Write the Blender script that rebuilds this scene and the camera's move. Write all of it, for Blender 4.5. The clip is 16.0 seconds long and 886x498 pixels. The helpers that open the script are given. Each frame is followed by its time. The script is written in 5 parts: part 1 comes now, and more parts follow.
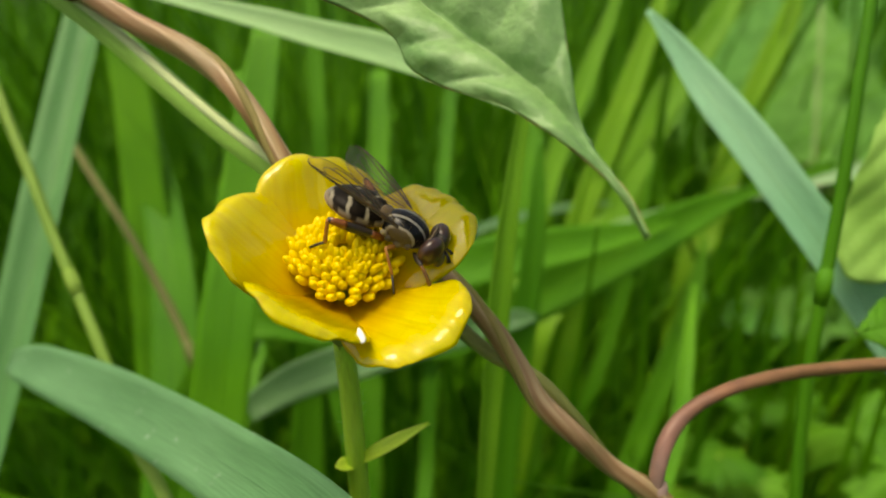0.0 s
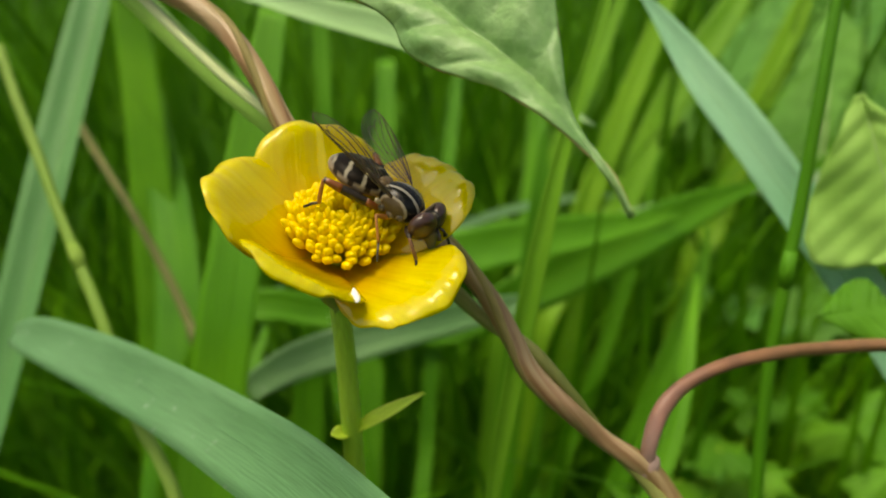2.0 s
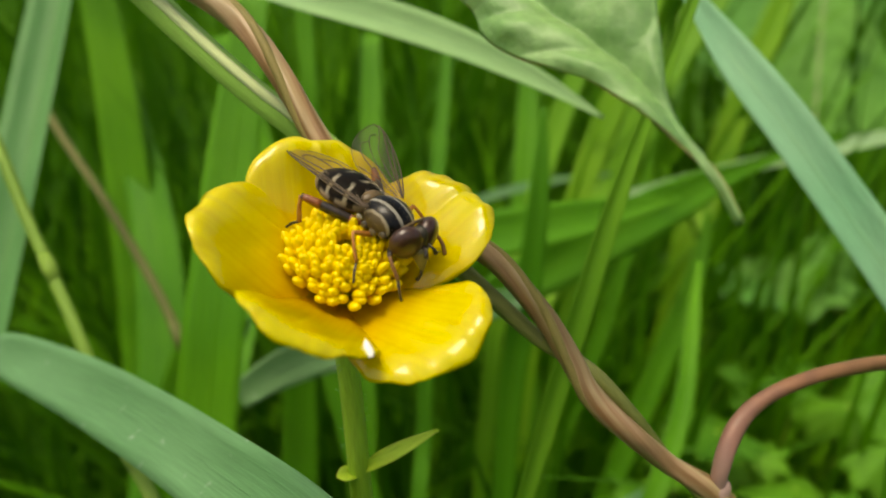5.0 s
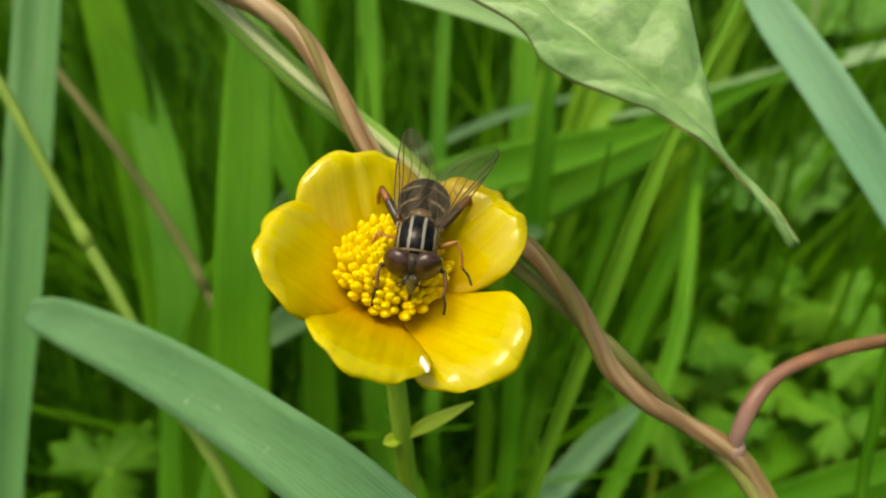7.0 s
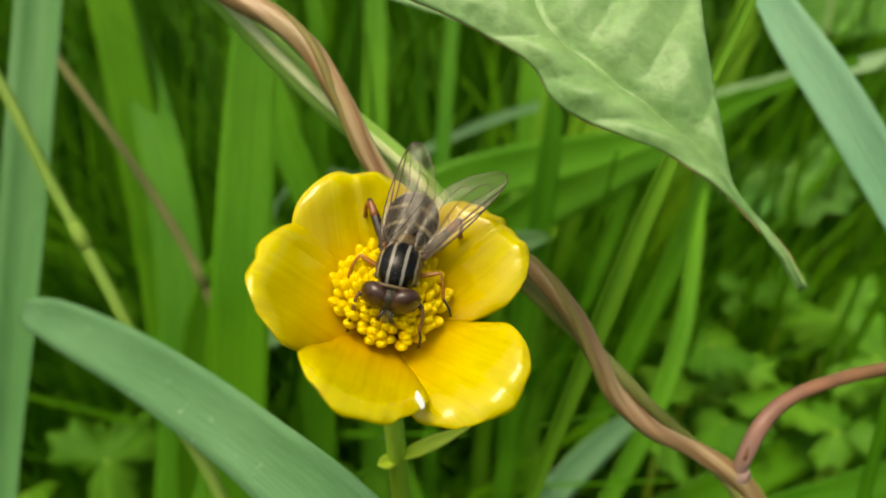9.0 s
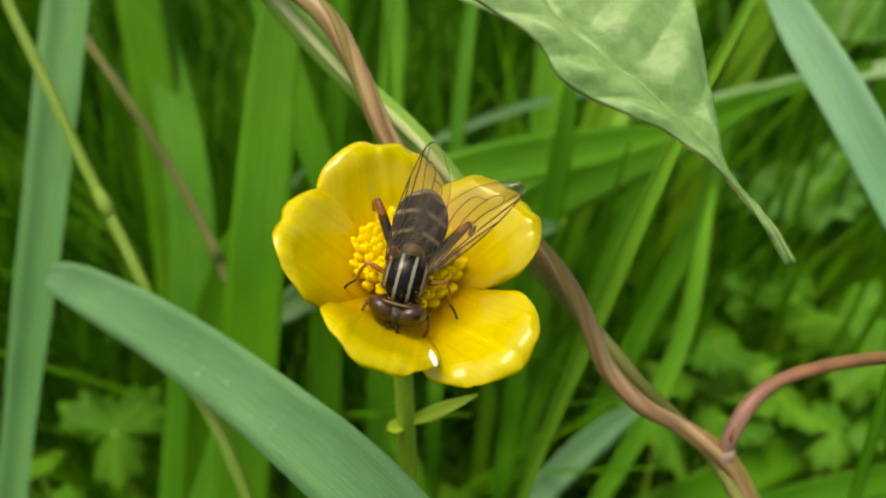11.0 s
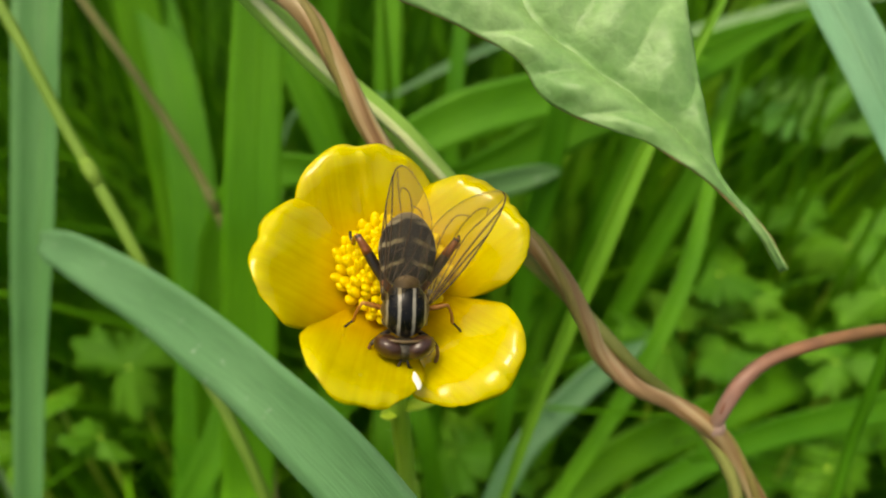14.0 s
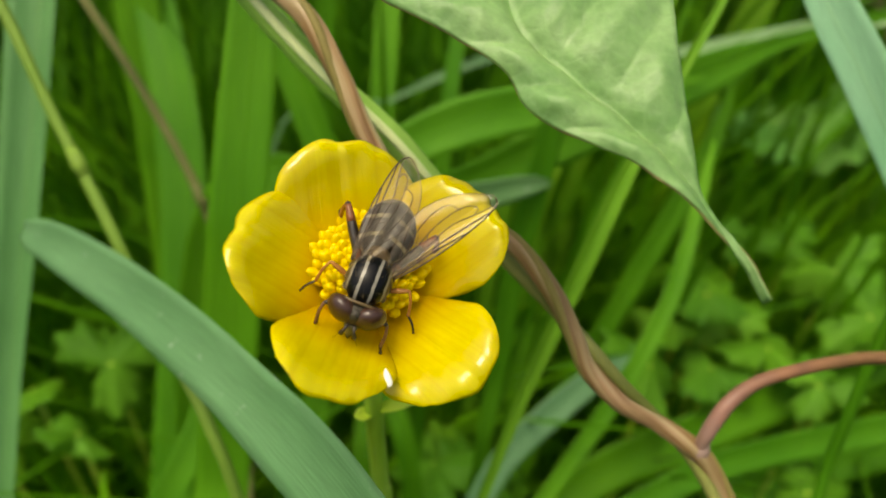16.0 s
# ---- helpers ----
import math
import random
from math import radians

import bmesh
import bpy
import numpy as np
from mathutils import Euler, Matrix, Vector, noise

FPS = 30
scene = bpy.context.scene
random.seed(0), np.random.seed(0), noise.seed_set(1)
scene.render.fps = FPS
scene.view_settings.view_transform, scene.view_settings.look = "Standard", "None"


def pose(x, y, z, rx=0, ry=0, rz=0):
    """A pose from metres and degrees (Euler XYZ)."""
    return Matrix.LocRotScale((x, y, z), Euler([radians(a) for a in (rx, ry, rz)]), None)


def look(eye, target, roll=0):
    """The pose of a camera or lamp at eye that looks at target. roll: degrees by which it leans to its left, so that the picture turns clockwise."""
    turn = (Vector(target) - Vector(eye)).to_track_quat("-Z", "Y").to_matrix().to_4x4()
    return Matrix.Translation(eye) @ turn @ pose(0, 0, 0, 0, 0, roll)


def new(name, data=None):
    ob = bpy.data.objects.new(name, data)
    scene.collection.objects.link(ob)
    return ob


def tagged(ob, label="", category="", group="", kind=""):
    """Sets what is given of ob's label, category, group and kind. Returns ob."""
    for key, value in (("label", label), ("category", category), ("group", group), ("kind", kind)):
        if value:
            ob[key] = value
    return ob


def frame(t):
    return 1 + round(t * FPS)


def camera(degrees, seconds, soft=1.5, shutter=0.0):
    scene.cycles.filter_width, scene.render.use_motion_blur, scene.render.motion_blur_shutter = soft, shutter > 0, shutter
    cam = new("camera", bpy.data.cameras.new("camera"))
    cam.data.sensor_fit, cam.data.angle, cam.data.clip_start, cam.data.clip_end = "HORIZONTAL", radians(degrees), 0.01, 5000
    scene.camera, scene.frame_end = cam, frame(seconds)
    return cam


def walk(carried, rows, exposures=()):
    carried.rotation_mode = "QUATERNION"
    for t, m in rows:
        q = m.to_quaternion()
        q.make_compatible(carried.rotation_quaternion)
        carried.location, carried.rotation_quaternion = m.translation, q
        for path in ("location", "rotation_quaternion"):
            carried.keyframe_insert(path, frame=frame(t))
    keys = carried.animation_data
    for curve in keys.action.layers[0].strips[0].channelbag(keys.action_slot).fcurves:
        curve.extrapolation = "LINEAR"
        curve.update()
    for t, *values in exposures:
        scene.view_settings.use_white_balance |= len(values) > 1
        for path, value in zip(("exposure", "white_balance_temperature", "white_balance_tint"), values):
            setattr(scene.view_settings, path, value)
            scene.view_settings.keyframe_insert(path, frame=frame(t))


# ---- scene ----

# ---------------------------------------------------------------- camera
cam = camera(63.8, 16.0, soft=1.9)
cam.data.dof.use_dof = True
cam.data.dof.focus_distance = 0.056
cam.data.dof.aperture_fstop = 25.0
PATH = [
    (0.0, -0.00123, 0.00238, 0.44893, 72.157, 0.676, -0.823),
    (0.5, 0.00027, 0.00337, 0.44909, 72.734, 0.252, -0.286),
    (1.0, 0.00107, -0.0011, 0.44764, 72.64, -0.376, 0.427),
    (1.5, -0.00052, -0.00041, 0.44747, 72.715, -0.157, -0.126),
    (2.0, -0.00042, 0.00135, 0.4465, 72.007, -0.114, 0.003),
    (2.5, -0.00104, 0.00409, 0.44697, 71.859, -0.229, -0.179),
    (3.0, -0.00145, 0.00563, 0.4467, 71.518, -0.031, -0.717),
    (5.5, -0.00444, 0.00935, 0.45117, 67.475, 0.868, -2.485),
    (6.0, -0.00582, 0.0094, 0.45449, 64.761, 1.424, -3.525),
    (6.5, -0.00563, 0.00833, 0.45932, 61.917, 1.516, -3.28),
    (7.0, -0.00675, 0.00872, 0.4599, 60.421, 1.54, -3.166),
    (7.5, -0.00658, 0.0101, 0.4577, 60.239, 1.007, -2.742),
    (8.0, -0.00614, 0.01175, 0.46, 59.589, 0.96, -2.718),
    (10.5, -0.00685, 0.01028, 0.4625, 59.195, -0.827, -0.954),
    (11.0, -0.00711, 0.00831, 0.46141, 59.028, -1.164, -0.603),
    (11.5, -0.00715, 0.00833, 0.46225, 59.373, -1.312, -0.219),
    (12.0, -0.0073, 0.00667, 0.46587, 54.862, 0.205, -0.623),
    (12.5, -0.00568, 0.00926, 0.46718, 53.751, 0.959, -0.704),
    (13.0, -0.00353, 0.01107, 0.46429, 52.823, 1.18, -0.488),
    (13.5, -0.00507, 0.01218, 0.46445, 51.798, 0.397, -0.606),
    (14.0, -0.00501, 0.01473, 0.4674, 51.297, 0.038, -0.39),
    (14.5, -0.00332, 0.01478, 0.46553, 51.046, -0.408, -0.175),
    (15.0, -0.00406, 0.01475, 0.46646, 50.444, -0.903, -0.153),
    (15.5, -0.0058, 0.01535, 0.46905, 50.029, -1.62, 0.116),
    (16.0, -0.00376, 0.01422, 0.4665, 52.273, -2.107, 0.629),
]
walk(cam, [(t, pose(x, y, z, rx, ry, rz)) for t, x, y, z, rx, ry, rz in PATH], [(0.0, 0.12, 7600, 3), (4.2, 0.04, 7600, 3), (16.0, 0.04, 7600, 3)])

# ---------------------------------------------------------------- light: a bright overcast sky
world = bpy.data.worlds.new("sky")
scene.world = world
world.use_nodes = True
wn = world.node_tree.nodes
sky = wn.new("ShaderNodeTexSky")
sky.sky_type, sky.sun_disc = "NISHITA", False
sky.sun_elevation, sky.sun_rotation = radians(74), radians(236)
sky.air_density, sky.dust_density, sky.ozone_density = 1.0, 7.0, 0.3
wn["Background"].inputs["Strength"].default_value = 0.165
world.node_tree.links.new(sky.outputs["Color"], wn["Background"].inputs["Color"])
sun = new("sun", bpy.data.lights.new("sun", "SUN"))
sun.data.energy, sun.data.angle, sun.data.color = 1.5, radians(24), (1.0, 0.96, 0.9)
sun.matrix_world = look((0, 0, 3), (0.71, 0.48, 0.0))

# ---------------------------------------------------------------- materials


def nodes_of(name):
    m = bpy.data.materials.new(name)
    m.use_nodes = True
    nt = m.node_tree
    return m, nt, nt.nodes["Principled BSDF"], nt.nodes["Material Output"]


def link(nt, a, b):
    nt.links.new(a, b)


def noise_tex(nt, scale, detail=3.0, stretch=None, space="Object"):
    tc = nt.nodes.new("ShaderNodeTexCoord")
    mp = nt.nodes.new("ShaderNodeMapping")
    if stretch:
        mp.inputs["Scale"].default_value = stretch
    tx = nt.nodes.new("ShaderNodeTexNoise")
    tx.inputs["Scale"].default_value, tx.inputs["Detail"].default_value = scale, detail
    link(nt, tc.outputs[space], mp.inputs["Vector"])
    link(nt, mp.outputs["Vector"], tx.inputs["Vector"])
    return tx


def ramp(nt, src, stops):
    r = nt.nodes.new("ShaderNodeValToRGB")
    el = r.color_ramp.elements
    el[0].position, el[0].color = stops[0][0], (*stops[0][1], 1)
    el[1].position, el[1].color = stops[-1][0], (*stops[-1][1], 1)
    for p, c in stops[1:-1]:
        e = el.new(p)
        e.color = (*c, 1)
    link(nt, src, r.inputs["Fac"])
    return r


def mix(nt, a, b, fac, mode="MIX"):
    m = nt.nodes.new("ShaderNodeMix")
    m.data_type, m.blend_type = "RGBA", mode
    for sock, v in ((m.inputs[6], a), (m.inputs[7], b)):
        if isinstance(v, tuple):
            sock.default_value = (*v, 1)
        else:
            link(nt, v, sock)
    if isinstance(fac, float):
        m.inputs[0].default_value = fac
    else:
        link(nt, fac, m.inputs[0])
    return m.outputs[2]


def maths(nt, op, a, b=0.0):
    m = nt.nodes.new("ShaderNodeMath")
    m.operation = op
    for sock, v in ((m.inputs[0], a), (m.inputs[1], b)):
        if isinstance(v, float):
            sock.default_value = v
        else:
            link(nt, v, sock)
    return m.outputs[0]


def bump(nt, height, bsdf, strength, distance):
    b = nt.nodes.new("ShaderNodeBump")
    b.inputs["Strength"].default_value, b.inputs["Distance"].default_value = strength, distance
    link(nt, height, b.inputs["Height"])
    link(nt, b.outputs["Normal"], bsdf.inputs["Normal"])
    return b


def translucent(nt, bsdf, out, colour, amount):
    tr = nt.nodes.new("ShaderNodeBsdfTranslucent")
    ms = nt.nodes.new("ShaderNodeMixShader")
    ms.inputs[0].default_value = amount
    link(nt, colour, tr.inputs["Color"])
    link(nt, bsdf.outputs[0], ms.inputs[1])
    link(nt, tr.outputs[0], ms.inputs[2])
    link(nt, ms.outputs[0], out.inputs["Surface"])


TINT = {"object": ((0.75, 0.85, 0.85), (1.3, 1.15, 0.9)), "island": ((0.38, 0.46, 0.5), (1.55, 1.3, 1.0))}


def leaf_material(name, dark, light, rough=0.45, scale=120.0, streak=None, through_light=0.3, per="object", relief=0.25, spots=None, uv=True, net=0.0, spec=0.22):
    """Green tissue: grain and blotches at two scales, streaked along the blade where asked, and light that shines through."""
    m, nt, bsdf, out = nodes_of(name)
    if streak and uv:
        fine = noise_tex(nt, 1.0, 4.0, (38.0, 1.3, 1.0), "UV")
    else:
        fine = noise_tex(nt, scale, 4.0, streak)
    broad = noise_tex(nt, scale * 0.12, 2.0)
    base = ramp(nt, broad.outputs["Fac"], [(0.3, dark), (0.7, light)])
    grain = ramp(nt, fine.outputs["Fac"], [(0.3, (0.82, 0.84, 0.8)), (0.7, (1.12, 1.12, 1.12))])
    col = mix(nt, base.outputs["Color"], grain.outputs["Color"], 1.0, "MULTIPLY")
    if per == "object":
        rnd = nt.nodes.new("ShaderNodeObjectInfo").outputs["Random"]
    else:
        rnd = nt.nodes.new("ShaderNodeNewGeometry").outputs["Random Per Island"]
    tint = ramp(nt, rnd, [(0.0, TINT[per][0]), (0.5, (1.0, 1.0, 1.0)), (1.0, TINT[per][1])])
    col = mix(nt, col, tint.outputs["Color"], 0.75, "MULTIPLY")
    if spots:
        sp = noise_tex(nt, 420.0, 2.0)
        sr = ramp(nt, sp.outputs["Fac"], [(0.68, (0, 0, 0)), (0.74, (1, 1, 1))])
        col = mix(nt, col, spots, maths(nt, "MULTIPLY", sr.outputs["Color"], 0.5))
    height = fine.outputs["Fac"]
    if net:
        tc = nt.nodes.new("ShaderNodeTexCoord")
        warp = noise_tex(nt, net * 0.5, 2.0)
        pos = mix(nt, tc.outputs["Object"], warp.outputs["Color"], 0.0012)
        vo = nt.nodes.new("ShaderNodeTexVoronoi")
        vo.feature = "DISTANCE_TO_EDGE"
        vo.inputs["Scale"].default_value = net
        link(nt, pos, vo.inputs["Vector"])
        vein = ramp(nt, vo.outputs["Distance"], [(0.0, (1, 1, 1)), (0.16, (0, 0, 0))])
        col = mix(nt, col, (0.46, 0.62, 0.34), maths(nt, "MULTIPLY", vein.outputs["Color"], 0.08))
        height = maths(nt, "SUBTRACT", height, maths(nt, "MULTIPLY", vein.outputs["Color"], 0.10))
    link(nt, col, bsdf.inputs["Base Color"])
    bsdf.inputs["Roughness"].default_value = rough
    bsdf.inputs["Specular IOR Level"].default_value = spec
    bump(nt, height, bsdf, relief, 0.0004)
    translucent(nt, bsdf, out, col, through_light)
    return m


def plain_material(name, dark, light, rough, scale, relief=0.2, metal=0.0, coat=0.0, stretch=None, dist=0.0002):
    m, nt, bsdf, out = nodes_of(name)
    tx = noise_tex(nt, scale, 4.0, stretch)
    c = ramp(nt, tx.outputs["Fac"], [(0.3, dark), (0.7, light)])
    link(nt, c.outputs["Color"], bsdf.inputs["Base Color"])
    bsdf.inputs["Roughness"].default_value, bsdf.inputs["Metallic"].default_value = rough, metal
    bsdf.inputs["Coat Weight"].default_value = coat
    bump(nt, tx.outputs["Fac"], bsdf, relief, dist)
    return m


M_GRASS = leaf_material("grass_green", (0.046, 0.18, 0.003), (0.112, 0.335, 0.006), 0.6, 90.0, (1, 1, 0.08), 0.14, per="island", uv=False)
M_BLADE = leaf_material("blade_green", (0.07, 0.26, 0.006), (0.125, 0.37, 0.014), 0.55, 260.0, (1, 1, 0.06))
M_BLUE = leaf_material("blade_blue_green", (0.13, 0.315, 0.12), (0.195, 0.405, 0.178), 0.45, 300.0, (1, 1, 0.06), spec=0.45, spots=(0.45, 0.55, 0.45))
M_REED = leaf_material("reed_blue_green", (0.105, 0.29, 0.085), (0.155, 0.37, 0.13), 0.5, 300.0, (1, 1, 0.06), spec=0.3)
M_STRAND = leaf_material("strand_olive", (0.20, 0.16, 0.045), (0.34, 0.28, 0.09), 0.5, 300.0, (1, 1, 0.1), 0.05)
M_STALK = leaf_material("stalk_green", (0.13, 0.34, 0.012), (0.2, 0.44, 0.025), 0.5, 300.0, (1, 1, 0.1), 0.2)
M_YELLOWSTEM = leaf_material("stem_yellow_green", (0.19, 0.33, 0.04), (0.27, 0.41, 0.065), 0.5, 300.0, (1, 1, 0.1), 0.15)
M_BROWNSTEM = leaf_material("stem_brown", (0.13, 0.15, 0.04), (0.2, 0.2, 0.065), 0.6, 300.0, (1, 1, 0.1), 0.1)
M_PALE = leaf_material("blade_pale", (0.30, 0.53, 0.23), (0.42, 0.65, 0.34), 0.5, 250.0, (1, 1, 0.08))
M_HOST = leaf_material("folded_leaf_pale", (0.26, 0.52, 0.09), (0.38, 0.64, 0.16), 0.5, 250.0, (1, 1, 0.08), 0.25)
M_RIDGE = leaf_material("folded_leaf_ridge", (0.58, 0.70, 0.34), (0.68, 0.80, 0.44), 0.5, 250.0, (1, 1, 0.08), 0.1)
M_SILVER = leaf_material("blade_silver_green", (0.25, 0.55, 0.33), (0.38, 0.67, 0.45), 0.5, 300.0, (1, 1, 0.06))
M_HERB = leaf_material("herb_green", (0.078, 0.26, 0.009), (0.14, 0.36, 0.021), 0.6, 160.0)
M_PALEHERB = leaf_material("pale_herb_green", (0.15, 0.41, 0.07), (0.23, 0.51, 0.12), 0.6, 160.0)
M_LEAF = leaf_material("bindweed_green", (0.115, 0.295, 0.08), (0.255, 0.465, 0.19), 0.44, 1100.0, None, 0.25, relief=0.35, net=900.0, spec=0.55)
M_MARGIN = plain_material("leaf_margin", (0.20, 0.15, 0.05), (0.32, 0.24, 0.09), 0.6, 500.0)
M_MIDRIB = leaf_material("leaf_midrib", (0.33, 0.47, 0.2), (0.42, 0.56, 0.28), 0.5, 300.0, None, 0.2)
M_SOIL = plain_material("soil", (0.016, 0.026, 0.006), (0.04, 0.075, 0.014), 0.95, 30.0, 0.6, dist=0.01)
M_FLOWERSTEM = leaf_material("flower_stem", (0.43, 0.66, 0.05), (0.53, 0.75, 0.085), 0.4, 400.0, (1, 1, 0.1), 0.08, spec=0.5)


def vine_material():
    """Brown-pink twining stem with fine lengthwise ridges."""
    m, nt, bsdf, out = nodes_of("vine_bark")
    uv = nt.nodes.new("ShaderNodeUVMap")
    mp = nt.nodes.new("ShaderNodeMapping")
    mp.inputs["Scale"].default_value = (5.0, 0.07, 1.0)
    link(nt, uv.outputs["UV"], mp.inputs["Vector"])
    tx = nt.nodes.new("ShaderNodeTexNoise")
    tx.inputs["Scale"].default_value, tx.inputs["Detail"].default_value = 1.0, 5.0
    link(nt, mp.outputs["Vector"], tx.inputs["Vector"])
    c = ramp(nt, tx.outputs["Fac"], [(0.30, (0.15, 0.07, 0.028)), (0.43, (0.28, 0.16, 0.068)), (0.55, (0.40, 0.27, 0.14)), (0.72, (0.50, 0.43, 0.25))])
    blot = noise_tex(nt, 90.0, 3.0)
    c2 = ramp(nt, blot.outputs["Fac"], [(0.35, (0.85, 0.9, 0.8)), (0.65, (1.15, 1.05, 1.05))])
    col = mix(nt, c.outputs["Color"], c2.outputs["Color"], 1.0, "MULTIPLY")
    link(nt, col, bsdf.inputs["Base Color"])
    bsdf.inputs["Roughness"].default_value = 0.42
    fine = noise_tex(nt, 1400.0, 3.0)
    bump(nt, mix(nt, tx.outputs["Fac"], fine.outputs["Fac"], 0.35), bsdf, 0.35, 0.0004)
    return m


M_VINE = vine_material()
def tendril_material():
    """Leaf stalk, mauve-pink where it leaves the stem and brown-red further out."""
    m, nt, bsdf, out = nodes_of("tendril_pink")
    sep = nt.nodes.new("ShaderNodeSeparateXYZ")
    link(nt, nt.nodes.new("ShaderNodeUVMap").outputs["UV"], sep.inputs[0])
    tx = noise_tex(nt, 420.0, 4.0)
    run = maths(nt, "ADD", maths(nt, "DIVIDE", sep.outputs["Y"], 14.0), maths(nt, "MULTIPLY", maths(nt, "SUBTRACT", tx.outputs["Fac"], 0.5), 0.25))
    base = ramp(nt, run, [(0.0, (0.40, 0.27, 0.22)), (0.3, (0.33, 0.17, 0.125)), (0.7, (0.24, 0.115, 0.06)), (1.0, (0.22, 0.115, 0.05))])
    grain = ramp(nt, tx.outputs["Fac"], [(0.3, (0.78, 0.78, 0.78)), (0.7, (1.15, 1.12, 1.1))])
    link(nt, mix(nt, base.outputs["Color"], grain.outputs["Color"], 1.0, "MULTIPLY"), bsdf.inputs["Base Color"])
    bsdf.inputs["Roughness"].default_value = 0.42
    bump(nt, tx.outputs["Fac"], bsdf, 0.3, 0.0002)
    return m


M_TENDRIL = tendril_material()
M_NODE = plain_material("node_red_brown", (0.15, 0.05, 0.025), (0.27, 0.10, 0.05), 0.5, 700.0, 0.4)
M_TWINE = leaf_material("twined_stem_olive", (0.16, 0.20, 0.055), (0.26, 0.29, 0.10), 0.45, 500.0, (1, 1, 0.1), 0.05)



def petal_material():
    """Lacquered yellow petal: deeper at the claw, with fine lengthwise veins."""
    m, nt, bsdf, out = nodes_of("petal_yellow")
    uv = nt.nodes.new("ShaderNodeUVMap")
    sep = nt.nodes.new("ShaderNodeSeparateXYZ")
    link(nt, uv.outputs["UV"], sep.inputs[0])
    base = ramp(nt, sep.outputs["Y"], [(0.0, (0.52, 0.54, 0.02)), (0.16, (0.76, 0.46, 0.0)), (0.42, (0.78, 0.58, 0.0)), (0.62, (0.78, 0.67, 0.0)), (1.0, (0.77, 0.70, 0.0))])
    mp = nt.nodes.new("ShaderNodeMapping")
    mp.inputs["Scale"].default_value = (26.0, 1.6, 1.0)
    link(nt, uv.outputs["UV"], mp.inputs["Vector"])
    vein = nt.nodes.new("ShaderNodeTexNoise")
    vein.inputs["Scale"].default_value, vein.inputs["Detail"].default_value = 1.0, 4.0
    link(nt, mp.outputs["Vector"], vein.inputs["Vector"])
    vr = ramp(nt, vein.outputs["Fac"], [(0.3, (0.84, 0.70, 0.7)), (0.55, (1.0, 1.0, 1.0))])
    broad = noise_tex(nt, 230.0, 3.0)
    br = ramp(nt, broad.outputs["Fac"], [(0.3, (0.93, 0.88, 0.9)), (0.7, (1.05, 1.05, 1.0))])
    col = mix(nt, base.outputs["Color"], vr.outputs["Color"], 0.36, "MULTIPLY")
    col = mix(nt, col, br.outputs["Color"], 1.0, "MULTIPLY")
    link(nt, col, bsdf.inputs["Base Color"])
    bsdf.inputs["Roughness"].default_value = 0.34
    bsdf.inputs["Specular IOR Level"].default_value = 0.05
    bsdf.inputs["Coat Weight"].default_value = 0.9
    bsdf.inputs["Coat IOR"].default_value = 1.62
    bsdf.inputs["Coat Roughness"].default_value = 0.09
    h = mix(nt, vein.outputs["Fac"], broad.outputs["Fac"], 0.5)
    b = bump(nt, h, bsdf, 0.3, 0.0003)
    link(nt, b.outputs["Normal"], bsdf.inputs["Coat Normal"])
    translucent(nt, bsdf, out, col, 0.32)
    return m


M_PETAL = petal_material()
def anther_material():
    """Waxy deep-yellow anthers that let a little light through."""
    m, nt, bsdf, out = nodes_of("anther_yellow")
    tx = noise_tex(nt, 900.0, 4.0)
    c = ramp(nt, tx.outputs["Fac"], [(0.3, (0.92, 0.69, 0.003)), (0.7, (0.96, 0.79, 0.012))])
    link(nt, c.outputs["Color"], bsdf.inputs["Base Color"])
    bsdf.inputs["Roughness"].default_value = 0.5
    bsdf.inputs["Specular IOR Level"].default_value = 0.3
    bump(nt, tx.outputs["Fac"], bsdf, 0.3, 0.0002)
    translucent(nt, bsdf, out, c.outputs["Color"], 0.3)
    return m


M_STAMEN = anther_material()
M_CARPEL = plain_material("carpel_green", (0.45, 0.45, 0.04), (0.62, 0.56, 0.06), 0.5, 700.0)
M_WHITE = plain_material("white_fleck", (0.75, 0.74, 0.68), (0.85, 0.84, 0.8), 0.5, 600.0)

# ---------------------------------------------------------------- mesh helpers


def mesh_ob(name, bm, material, origin=None, smooth=True):
    me = bpy.data.meshes.new(name)
    bm.to_mesh(me)
    bm.free()
    if material:
        me.materials.append(material)
    if smooth:
        me.polygons.foreach_set("use_smooth", [True] * len(me.polygons))
    ob = new(name, me)
    if origin is not None:
        ob.location = origin
    return ob


def part(name, bm, material, parent, label=""):
    ob = mesh_ob(name, bm, material)
    ob.parent = parent
    return tagged(ob, label)


def spline(pts, n):
    """Catmull-Rom through rows of numbers, n steps a span."""
    p = [np.array(q, float) for q in pts]
    p = [2 * p[0] - p[1]] + p + [2 * p[-1] - p[-2]]
    out = []
    for i in range(1, len(p) - 2):
        for k in range(n):
            t = k / n
            a, b, c, d = p[i - 1], p[i], p[i + 1], p[i + 2]
            out.append(0.5 * (2 * b + (c - a) * t + (2 * a - 5 * b + 4 * c - d) * t * t + (3 * b - 3 * c + d - a) * t ** 3))
    out.append(p[-2])
    return out


def unit(v):
    return v / (np.linalg.norm(v) + 1e-12)


